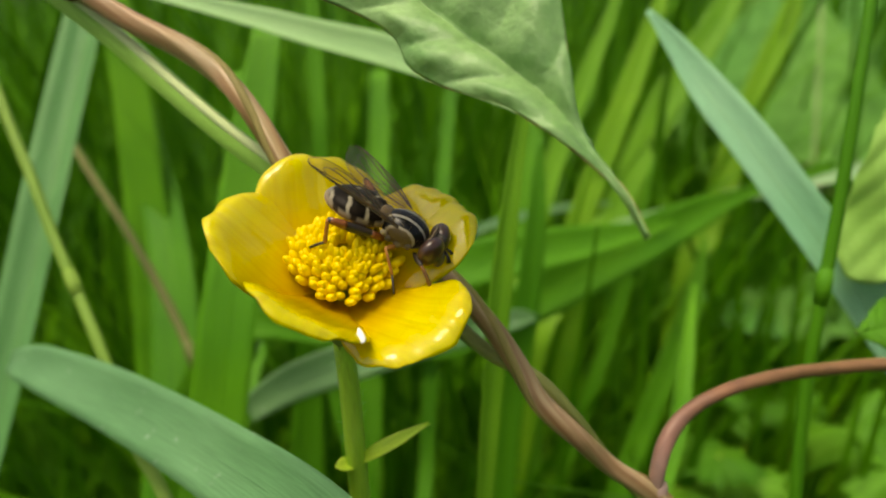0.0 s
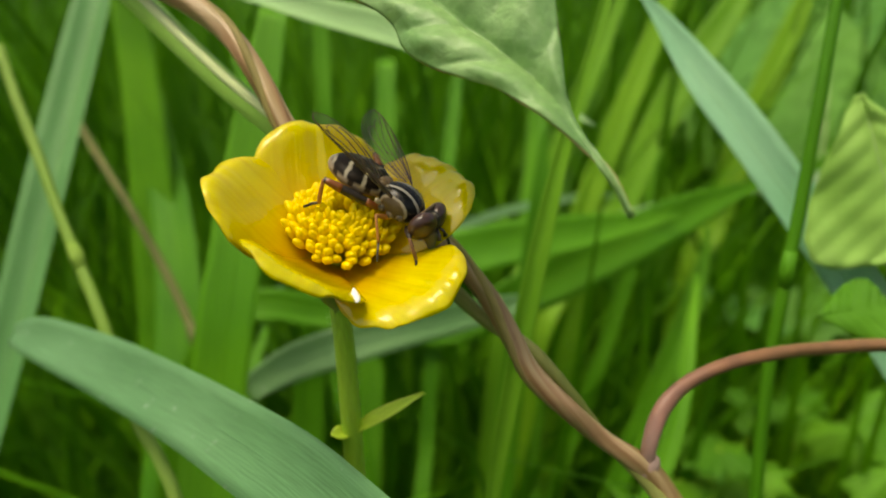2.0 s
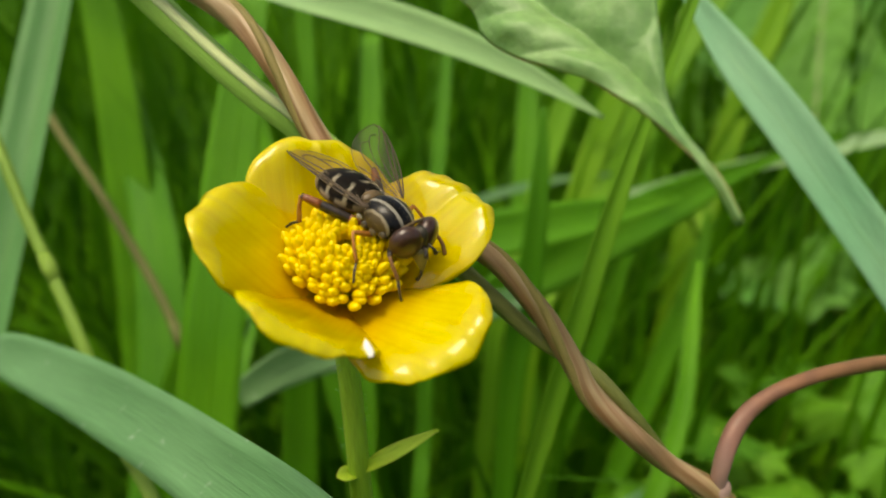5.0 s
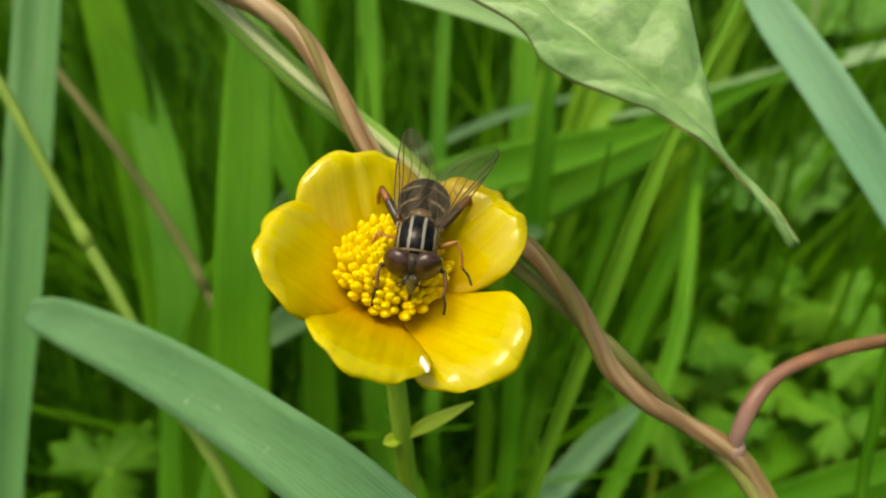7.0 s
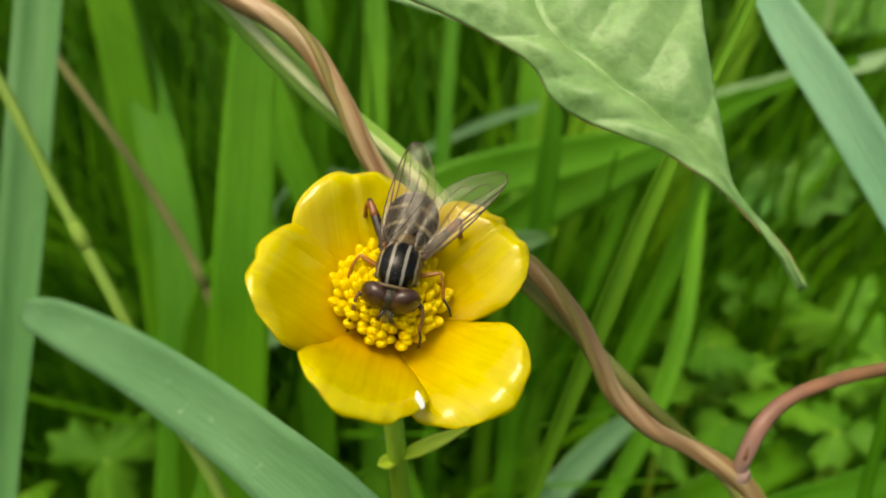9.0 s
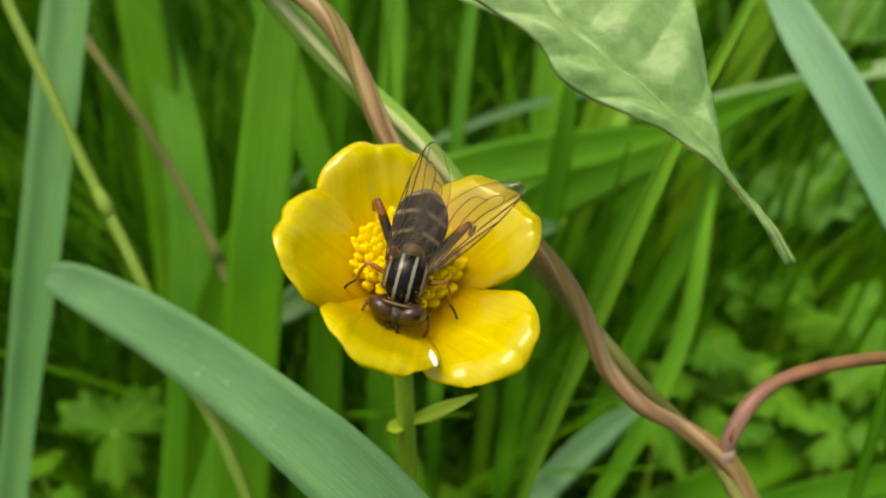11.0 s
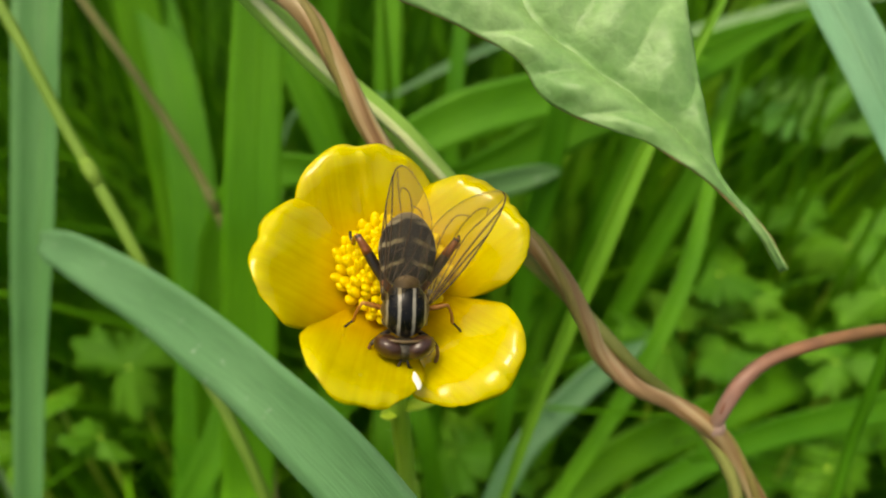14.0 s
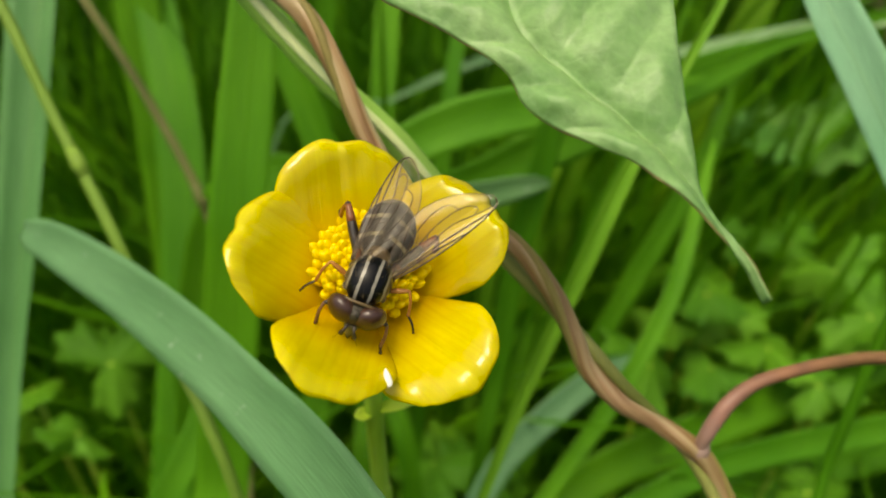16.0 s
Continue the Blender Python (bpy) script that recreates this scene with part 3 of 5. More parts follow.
grass_blade([(-0.0352, 0.1145, 0.3830, 0.00454), (-0.0273, 0.1171, 0.3872, 0.00681), (-0.0152, 0.1201, 0.3903, 0.00734), (-0.0027, 0.1238, 0.3921, 0.00643), (0.0128, 0.1293, 0.3933, 0.00445), (0.019, 0.1316, 0.3930, 0.0008)], (-0.00, -0.95, 0.30), M_BLUE, "", plant=upright)
STALK = (0.0034, 0.0716, 0.3728)
stalk = grass_blade([(0.0369, 0.1009, 0.4490, 0.00125), (0.0340, 0.0982, 0.4420, 0.00138), (0.0300, 0.0952, 0.4345, 0.00151), (0.0259, 0.0922, 0.4269, 0.00188), (0.0216, 0.0886, 0.4182, 0.00248), (0.0174, 0.0847, 0.4089, 0.00276), (0.0133, 0.0814, 0.3988, 0.00245), (0.0089, 0.0776, 0.3877, 0.00188), (0.0034, 0.0716, 0.3728, 0.00140)], (-0.03, -0.87, 0.49), M_STALK, "tall fresh green grass stalk swaying in the wind", 0.3, pivot=STALK)
THIN = (0.05, 0.08, 0.3)
thin_stem = grass_stem([(0.0492, 0.0922, 0.4560, 0.00137), (0.0479, 0.0895, 0.4475, 0.00143), (0.0462, 0.0865, 0.4378, 0.00150), (0.0447, 0.0840, 0.4264, 0.00152), (0.0431, 0.0817, 0.4155, 0.00154), (0.0420, 0.0799, 0.4032, 0.00157), (0.0412, 0.0763, 0.3848, 0.00161)], M_BLADE, "thin dark green grass stem swaying in the wind", THIN)

# ---------------------------------------------------------------- herbs low in the meadow


def herb_leaf_mesh(rng, size):
    """A three-lobed, toothed leaf of real thickness."""
    bm = bmesh.new()
    n, rr = 84, 6
    rings = []
    for j in range(rr + 1):
        ring = []
        for k in range(n):
            a = 2 * math.pi * k / n
            r = 0.46 + 0.46 * abs(math.cos(1.5 * a)) ** 0.8 + 0.10 * (1 - abs((a * 14 / math.pi) % 2 - 1) * 2) + 0.04 * rng.rand()
            r *= 1 - 0.5 * max(0, -math.cos(a)) ** 6
            s = j / rr
            x, y = math.cos(a) * r * s * size, math.sin(a) * r * s * size
            z = size * (0.10 * math.cos(3 * a) * s * s - 0.22 * s * s + 0.03 * math.sin(9 * a) * s)
            ring.append(bm.verts.new((x, y, z)))
        rings.append(ring)
    for j in range(rr):
        for k in range(n):
            bm.faces.new((rings[j][k], rings[j + 1][k], rings[j + 1][(k + 1) % n], rings[j][(k + 1) % n]))
    bmesh.ops.remove_doubles(bm, verts=rings[0], dist=1e-5)
    bmesh.ops.solidify(bm, geom=bm.faces[:], thickness=0.0002)
    return bm


rng = np.random.RandomState(9)
for c in [(0.0616, 0.1609, 0.3304), (0.0817, 0.1702, 0.3263), (0.0551, 0.1460, 0.3277), (0.0758, 0.1529, 0.3204), (0.0917, 0.1566, 0.3252), (-0.0970, 0.1577, 0.3091), (-0.0008, 0.1355, 0.2967), (0.0119, 0.1314, 0.2919), (-0.0015, 0.1277, 0.3074), (0.0933, 0.1204, 0.3109), (0.0891, 0.2071, 0.3075), (0.1571, 0.2927, 0.3338), (0.1381, 0.2882, 0.3281), (0.1210, 0.1854, 0.3311), (0.1218, 0.2147, 0.3198), (0.1196, 0.1622, 0.3337), (0.0847, 0.1988, 0.3141), (0.0734, 0.1656, 0.3370), (0.1072, 0.2194, 0.3177), (0.1008, 0.1435, 0.3251), (-0.1121, 0.1438, 0.3124), (-0.0949, 0.1307, 0.3114), (-0.1219, 0.1345, 0.2998), (0.0040, 0.1402, 0.2905), (0.0162, 0.1319, 0.2962)]:
    size = rng.uniform(0.011, 0.018) * (2.6 if c[1] > 0.27 else 1.0)
    root = new("meadow_herb")
    root.location = (c[0], c[1], 0)
    tagged(root, "bright green meadow herb with a lobed toothed leaf", "herb", group="meadow herbs")
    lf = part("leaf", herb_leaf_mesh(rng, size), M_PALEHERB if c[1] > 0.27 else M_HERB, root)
    lf.location = (0, 0, c[2])
    lf.rotation_euler = (rng.uniform(-0.2, 0.8), rng.uniform(-0.4, 0.4), rng.uniform(0, 6.3))
    bm = bmesh.new()
    tube(bm, [np.array(((1 - s) ** 2 * 0.02, 0.01 * math.sin(3 * s) * (1 - s), s * c[2])) for s in np.linspace(0, 1, 9)], [0.0007] * 9, 6)
    part("petiole", bm, M_FLOWERSTEM, root, "thin green petiole")

# ---------------------------------------------------------------- buttercup
FC, FN = np.array((-0.0091, 0.0572, 0.4303)), unit(np.array((0.170, -0.500, 0.849)))
FX = unit(np.array((1.0, 0, 0)) - FN * FN[0])
FY = np.cross(FN, FX)
CUP = 0.0036
flower = new("buttercup")
flower.matrix_basis = Matrix(((FX[0], FY[0], FN[0], FC[0]), (FX[1], FY[1], FN[1], FC[1]), (FX[2], FY[2], FN[2], FC[2]), (0, 0, 0, 1)))
tagged(flower, "glossy yellow five-petalled buttercup flower on a green stem", "flower")


def sheet(bm, grid, thick, uvs=None):
    """A closed thin sheet over a grid of points: upper face, lower face and rim."""
    uvl = bm.loops.layers.uv.verify()
    n, m = len(grid), len(grid[0])
    nrm = []
    for i in range(n):
        row = []
        for k in range(m):
            a = grid[min(i + 1, n - 1)][k] - grid[max(i - 1, 0)][k]
            b = grid[i][min(k + 1, m - 1)] - grid[i][max(k - 1, 0)]
            row.append(unit(np.cross(a, b)))
        nrm.append(row)
    top = [[bm.verts.new(grid[i][k]) for k in range(m)] for i in range(n)]
    low = [[bm.verts.new(grid[i][k] - nrm[i][k] * thick) for k in range(m)] for i in range(n)]

    def quad(ids):
        f = bm.faces.new([(top if t else low)[i][k] for t, i, k in ids])
        if uvs:
            for lp, (t, i, k) in zip(f.loops, ids):
                lp[uvl].uv = uvs[i][k]

    for i in range(n - 1):
        for k in range(m - 1):
            quad(((1, i, k), (1, i + 1, k), (1, i + 1, k + 1), (1, i, k + 1)))
            quad(((0, i, k + 1), (0, i + 1, k + 1), (0, i + 1, k), (0, i, k)))
    for i in range(n - 1):
        quad(((1, i, 0), (0, i, 0), (0, i + 1, 0), (1, i + 1, 0)))
        quad(((1, i + 1, m - 1), (0, i + 1, m - 1), (0, i, m - 1), (1, i, m - 1)))
    for k in range(m - 1):
        quad(((1, 0, k + 1), (0, 0, k + 1), (0, 0, k), (1, 0, k)))
        quad(((1, n - 1, k), (0, n - 1, k), (0, n - 1, k + 1), (1, n - 1, k + 1)))


def petal(az, length, half, lift, seed, notch=0.0, roll=0.0, drop=0.0, tipcurl=0.0):
    """One broad cupped petal in the flower's space (z along its axis, rim near z = 0), of real thickness."""
    bm = bmesh.new()
    n = 44
    ca, sa = math.cos(radians(az)), math.sin(radians(az))
    grid, uvs = [], []
    for i in range(n + 1):
        q = i / n * 2 - 1
        row, uv = [], []
        for k in range(n + 1):
            p = k / n * 2 - 1
            a, b = p * math.sqrt(1 - q * q / 2), q * math.sqrt(1 - p * p / 2)
            v = 0.5 + 0.5 * b
            wide = 0.42 + 0.58 * min(1.0, v / 0.62) ** 0.9
            x = length * (0.05 + 0.95 * v - notch * math.exp(-(a / 0.09) ** 2) * v ** 10 - 0.012 * math.sin(a * 9 + seed) * v ** 6)
            y = half * a * wide * (1 + 0.02 * math.sin(b * 7 + seed))
            u = y / half
            z = -CUP + (lift + CUP) * (1.08 * v ** 1.5 - 0.08 * v ** 9) + 0.0011 * u * u * v - drop * v + roll * u * v + tipcurl * v ** 6 * (1 - 0.5 * u * u)
            z += 0.00028 * noise.noise(Vector((x * 330 + seed, y * 330, seed * 3.1))) * v + 0.00005 * math.sin(u * 21 + seed) * v * v
            z -= 0.00016 * math.exp(-((u - 0.06) / 0.07) ** 2) * v
            rim = max(a * a + b * b - 0.45, 0.0) / 0.55
            z -= 0.0012 * rim * rim * v
            z += (0.00032 * rim + 0.00008 * v) * noise.noise(Vector((x * 620 + seed, y * 620, seed)))
            row.append(np.array((x * ca - y * sa, x * sa + y * ca, z)))
            uv.append((u * 0.5 + 0.5, v))
        grid.append(row)
        uvs.append(uv)
    sheet(bm, grid, -0.00018, uvs)
    bmesh.ops.recalc_face_normals(bm, faces=bm.faces[:])
    return bm


PETALS = [
    (168.8, 0.0104, 0.0060, 0.0039, 1.0, 0.02, 0.0024, 0.0, -0.0002),
    (104.2, 0.0116, 0.0063, 0.0020, 2.3, 0.015, 0.0014, 0.0002, 0.0005),
    (34.1, 0.0122, 0.0056, 0.0036, 3.9, 0.03, -0.0013, 0.0003, -0.0009),
    (-44.0, 0.0123, 0.0049, 0.0036, 5.2, 0.0, 0.0018, 0.0, -0.0001),
    (-105.2, 0.0110, 0.00485, 0.0074, 6.6, 0.0, -0.0020, 0.0003, -0.0004),
]
for row in PETALS:
    part("petal", petal(*row), M_PETAL, flower)


def stamen_mesh():
    """A slender filament under a two-lobed, grooved anther."""
    bm = bmesh.new()
    tube(bm, [np.array((0, 0, z)) for z in (0.0, 0.0012, 0.0026)], [0.00013, 0.00013, 0.00015], 5)

    def lobes(x, y, z):
        crease = 1 - 0.30 * math.exp(-(x / 0.2) ** 2)
        return x * (1.0 - 0.18 * y * y), y, z * crease

    ellipsoid(bm, (0, 0, 0.0031), (0.00050, 0.00098, 0.00040), Matrix.Rotation(radians(90), 3, "X"), 14, 8, lobes)
    me = bpy.data.meshes.new("stamen")
    bm.to_mesh(me)
    bm.free()
    me.materials.append(M_STAMEN)
    me.polygons.foreach_set("use_smooth", [True] * len(me.polygons))
    return me


STAMEN = stamen_mesh()
rng = np.random.RandomState(3)
N_STAMEN = 210
for i in range(N_STAMEN):
    f = (i + 0.5) / N_STAMEN
    r = 0.0006 + 0.0019 * f ** 0.6
    a = i * 2.39996 + rng.uniform(-0.1, 0.1)
    out = 4 + 36 * f ** 1.3 + rng.uniform(-4, 4)
    ob = new("stamen", STAMEN)
    ob.parent = flower
    z0 = -CUP + 0.0016 - 0.0013 * f
    turn = rng.uniform(-0.5, 0.5) + radians(90)
    ob.matrix_basis = Matrix.Translation((0.0003 + r * math.cos(a), 0.0012 + r * math.sin(a), z0)) @ Matrix.Rotation(a, 4, "Z") @ Matrix.Rotation(radians(out), 4, "Y") @ Matrix.Rotation(turn, 4, "Z") @ Matrix.Diagonal((1.0, 1.0, rng.uniform(0.82, 1.0), 1))
bm = bmesh.new()
for i in range(46):
    f = (i + 0.5) / 46
    a = i * 2.39996
    ph = math.acos(1 - f)
    ellipsoid(bm, (0.0005 + 0.0013 * math.sin(ph) * math.cos(a), 0.0010 + 0.0013 * math.sin(ph) * math.sin(a), -0.0019 + 0.0013 * math.cos(ph)), (0.00028, 0.00028, 0.0004), None, 7, 5)
part("carpels", bm, M_CARPEL, flower, "cluster of greenish carpels")
bm = bmesh.new()
ellipsoid(bm, (0, 0, -CUP - 0.0003), (0.0016, 0.0016, 0.0012), None, 14, 8)
part("receptacle", bm, M_FLOWERSTEM, flower)
for i in range(5):
    bm = bmesh.new()
    a = radians(72 * i + 135)
    c, s = math.cos(a), math.sin(a)
    rows = []
    for k in range(6):
        v = k / 5
        r = 0.0012 + 0.0036 * v
        rows.append((r * c, r * s, -CUP - 0.0008 - 0.0006 * math.sin(3 * v) - 0.0006 * v, 0.0028 * math.sin(math.pi * (0.15 + 0.85 * v)) + 0.0003))
    ribbon(bm, rows, (0, 0, 1), 0.2, 0.0002, 4, steps=3)
    part("sepal", bm, M_YELLOWSTEM, flower, "pale yellow-green hairy sepal")
# a flat white fleck on the rim of a lower petal
bm = bmesh.new()
ellipsoid(bm, (0, 0, 0), (0.00042, 0.00072, 0.00012), Matrix.Rotation(0.25, 3, "Z"), 10, 6, lambda x, y, z: (x * (0.75 - 0.4 * y), y, z))
fleck = part("petal_fleck", bm, M_WHITE, flower, "small white fleck on the rim of a petal")
fleck.location = (0.00206, -0.00829, 0.00190)

FINV = np.array(flower.matrix_basis.inverted())


def flower_space(p):
    return (FINV @ np.array((*p, 1.0)))[:3]


BASE = FC - FN * (CUP + 0.001)
STEM = [BASE, BASE + np.array((0.0, 0.0022, -0.005)), BASE + np.array((0.0003, 0.003, -0.012)), BASE + np.array((0.0008, 0.0036, -0.03)), BASE + np.array((0.002, 0.006, -0.08)), np.array((BASE[0] + 0.006, BASE[1] + 0.02, 0.0))]
bm = bmesh.new()
pts = spline([flower_space(p) for p in STEM], 10)
tube(bm, pts, [0.00085 + 0.0003 * i / len(pts) for i in range(len(pts))], 12, lambda a: 0.05 * math.cos(5 * a))
part("stem", bm, M_FLOWERSTEM, flower, "ribbed hairy green flower stem")
for ends in (((0, 0, 0), (0.0022, -0.0006, 0.0018), (0.0044, -0.0008, 0.0032), (0.0072, -0.001, 0.0050)), ((0, 0, 0), (-0.0007, -0.0007, 0.0004), (-0.0013, -0.0011, 0.0006), (-0.0018, -0.0013, 0.0006))):
    bm = bmesh.new()
    node = STEM[2] + np.array((0.0002, 0, -0.0068))
    ws = (0.0006, 0.0014, 0.0013, 0.0003)
    ribbon(bm, [(*flower_space(node + np.array(e)), w) for e, w in zip(ends, ws)], FINV[:3, :3] @ np.array((0, -0.6, 0.8)), 0.3, 0.0002, 4, steps=5)
    part("bract", bm, M_FLOWERSTEM, flower, "narrow green bract on the stem")
bm = bmesh.new()
rng = np.random.RandomState(12)
for i in range(150):
    q = pts[rng.randint(2, 32)]
    a = rng.uniform(0, 6.3)
    d = FINV[:3, :3] @ np.array((math.cos(a), math.sin(a), rng.uniform(-0.3, 0.3)))
    L = rng.uniform(0.0004, 0.0009)
    tube(bm, [q + d * 0.0007, q + d * (0.0007 + L)], [0.00003, 0.00001], 3)
tagged(part("stem_hairs", bm, M_PALE, flower, "fine pale hairs"), kind="stuff")

# ---------------------------------------------------------------- bindweed vine twining round a grass stem
VP = (-0.0111, 0.0725, 0.4351)
host = grass_blade([(-0.0340, 0.0915, 0.4528, 0.00308), (-0.0272, 0.0872, 0.4477, 0.00292), (-0.0219, 0.0838, 0.4431, 0.00290), (-0.0163, 0.0804, 0.4385, 0.00288), (-0.0091, 0.0766, 0.4334, 0.00286), (-0.0031, 0.0732, 0.4279, 0.00229), (0.0037, 0.0698, 0.4222, 0.00160), (0.0083, 0.0674, 0.4184, 0.00126), (0.0117, 0.0634, 0.4167, 0.00110), (0.0153, 0.0618, 0.4131, 0.00106), (0.0198, 0.0616, 0.4082, 0.00103), (0.0237, 0.0590, 0.4045, 0.00106), (0.0260, 0.0556, 0.4010, 0.00108), (0.0266, 0.0530, 0.3950, 0.00121), (0.0276, 0.0490, 0.3850, 0.00121)], (-0.2, -0.7, 0.65), M_HOST, "green folded grass leaf that the vine twines round", -0.42, pivot=VP, rib=0.19)
bm = bmesh.new()
twined = spline(local([(-0.0031, 0.0732, 0.4279), (0.0037, 0.0698, 0.4222), (0.0083, 0.0674, 0.4184), (0.0117, 0.0634, 0.4167), (0.0153, 0.0618, 0.4131), (0.0198, 0.0616, 0.4082), (0.0237, 0.0590, 0.4045), (0.0260, 0.0556, 0.4010), (0.0266, 0.0530, 0.3950), (0.0276, 0.0490, 0.3850)], VP), 8)
tube(bm, twined, [0.00086 - 0.0002 * min(1.0, i / 30) for i in range(len(twined))], 12, lambda a: 0.05 * math.cos(4 * a), turns=0.6)
part("stem", bm, M_TWINE, host, "olive green grass stem")
vine = new("bindweed_vine")
vine.location = VP
tagged(vine, "brown-pink twisted bindweed stem twining past the flower", "vine")
bm = bmesh.new()
vpts = spline(local([(-0.0439, 0.0924, 0.4578, 0.00253), (-0.0329, 0.0879, 0.4526, 0.00250), (-0.0257, 0.0847, 0.4486, 0.00259), (-0.0209, 0.0827, 0.4464, 0.00263), (-0.0171, 0.0805, 0.4437, 0.00256), (-0.0142, 0.0771, 0.4400, 0.00241), (-0.0114, 0.0738, 0.4353, 0.00234), (-0.0076, 0.0713, 0.4303, 0.00230), (-0.0017, 0.0701, 0.4275, 0.00232), (0.0034, 0.0689, 0.4257, 0.00232), (0.0074, 0.0665, 0.4217, 0.00232), (0.0099, 0.0641, 0.4178, 0.00232), (0.0116, 0.0624, 0.4149, 0.00232), (0.0148, 0.0606, 0.4119, 0.00221), (0.0194, 0.0612, 0.4083, 0.00217), (0.0236, 0.0596, 0.4058, 0.00240), (0.0262, 0.0582, 0.4026, 0.00253), (0.0299, 0.0554, 0.3968, 0.00255), (0.0352, 0.0502, 0.3881, 0.00255)], VP), 10)
tube(bm, [p[:3] for p in vpts], [p[3] / 2 * 0.86 for p in vpts], 28, lambda a: 0.10 * abs(math.cos(2.0 * a)) - 0.07 + 0.03 * math.cos(7 * a), turns=1.7)
part("stem", bm, M_VINE, vine)
bm = bmesh.new()
strand, widths, run = [], [], 0.0
for i, p in enumerate(vpts):
    q = vpts[min(i + 1, len(vpts) - 1)][:3] - vpts[max(i - 1, 0)][:3]
    ahead = unit(q)
    one = unit(np.cross(ahead, np.array((0.1, 1.0, 0.2))))
    two = np.cross(ahead, one)
    run += np.linalg.norm(q) / 2
    a = 2 * math.pi * run / 0.034 + 0.6
    strand.append(p[:3] + (one * math.cos(a) + two * math.sin(a)) * p[3] * 0.33)
    widths.append(p[3] * 0.19)
tube(bm, strand, widths, 12)
part("twining_strand", bm, M_STRAND, vine, "thin olive strand wound round the stem")
bm = bmesh.new()
tpts = spline(local([(0.0239, 0.0595, 0.4057, 0.00126), (0.0243, 0.0599, 0.4085, 0.00158), (0.0260, 0.0614, 0.4111, 0.00169), (0.0291, 0.0632, 0.4125, 0.00149), (0.0337, 0.0646, 0.4133, 0.00139), (0.0391, 0.0665, 0.4129, 0.00143), (0.0452, 0.0681, 0.4121, 0.00147), (0.0560, 0.0691, 0.4106, 0.00150), (0.0731, 0.0709, 0.4048, 0.00160), (0.0985, 0.0715, 0.3915, 0.00175)], VP), 8)
tube(bm, [p[:3] - tpts[0][:3] for p in tpts], [p[3] / 2 for p in tpts], 12, lambda a: 0.05 * math.cos(3 * a), turns=1.0)
vine_petiole = part("petiole", bm, M_TENDRIL, vine, "curved reddish leaf stalk")
vine_petiole.location = tpts[0][:3]
bm = bmesh.new()
nd = vpts[12][:3]
ellipsoid(bm, nd, (0.0017, 0.0015, 0.0016), None, 12, 8, lambda x, y, z: (x * (1 + 0.2 * math.sin(4 * z)), y, z))
tube(bm, [nd, nd + np.array((0.0002, -0.001, 0.002)), nd + np.array((-0.0004, -0.0014, 0.0036))], [0.0011, 0.0008, 0.0002], 8)
part("node", bm, M_NODE, vine, "swollen red-brown stem node")
bm = bmesh.new()
jp = tpts[0][:3]
tube(bm, [jp + np.array(d) for d in ((0.0004, 0, 0.002), (0.0002, 0, 0.003), (0.0004, 0.0003, 0.0042))], [0.0003, 0.00022, 0.00008], 6)
part("bud", bm, M_NODE, vine, "tiny reddish side bud")
bm = bmesh.new()
ellipsoid(bm, jp + np.array((0.0, 0.0, 0.0002)), (0.0010, 0.0010, 0.0015), Matrix.Rotation(0.6, 3, "Y"), 14, 9, lambda x, y, z: (x * (1 + 0.12 * math.sin(5 * y)), y, z))
part("leaf_joint", bm, M_TENDRIL, vine, "swollen mauve-pink leaf joint")

# ---------------------------------------------------------------- bindweed leaf
LP = (-0.00074, 0.07729, 0.46213)
LA, LB, LN = (np.array(v) for v in ((0.4199, -0.6948, -0.5839), (0.9029, 0.3853, 0.1908), (0.0924, -0.6073, 0.7891)))
OUTLINE = [(0.5, -10.82, -0.20, 6.63), (3.5, -13.06, -1.40, 8.19), (6.5, -15.03, -2.60, 8.59), (9.5, -14.89, -3.81, 8.32), (12.5, -14.29, -4.90, 8.00), (15.5, -12.38, -5.65, 7.08), (18.5, -10.17, -6.12, 6.03), (21.5, -8.55, -5.18, 4.55), (24.5, -8.40, -3.98, 2.94), (27.5, -6.73, -2.73, 1.84), (30.5, -4.19, -1.61, 0.77), (33.5, -2.58, -0.86, -0.29), (36.5, -1.18, -0.63, -0.45), (39.6, -0.20, -0.12, 0.12), (42.6, -0.15, -0.03, 0.00)]


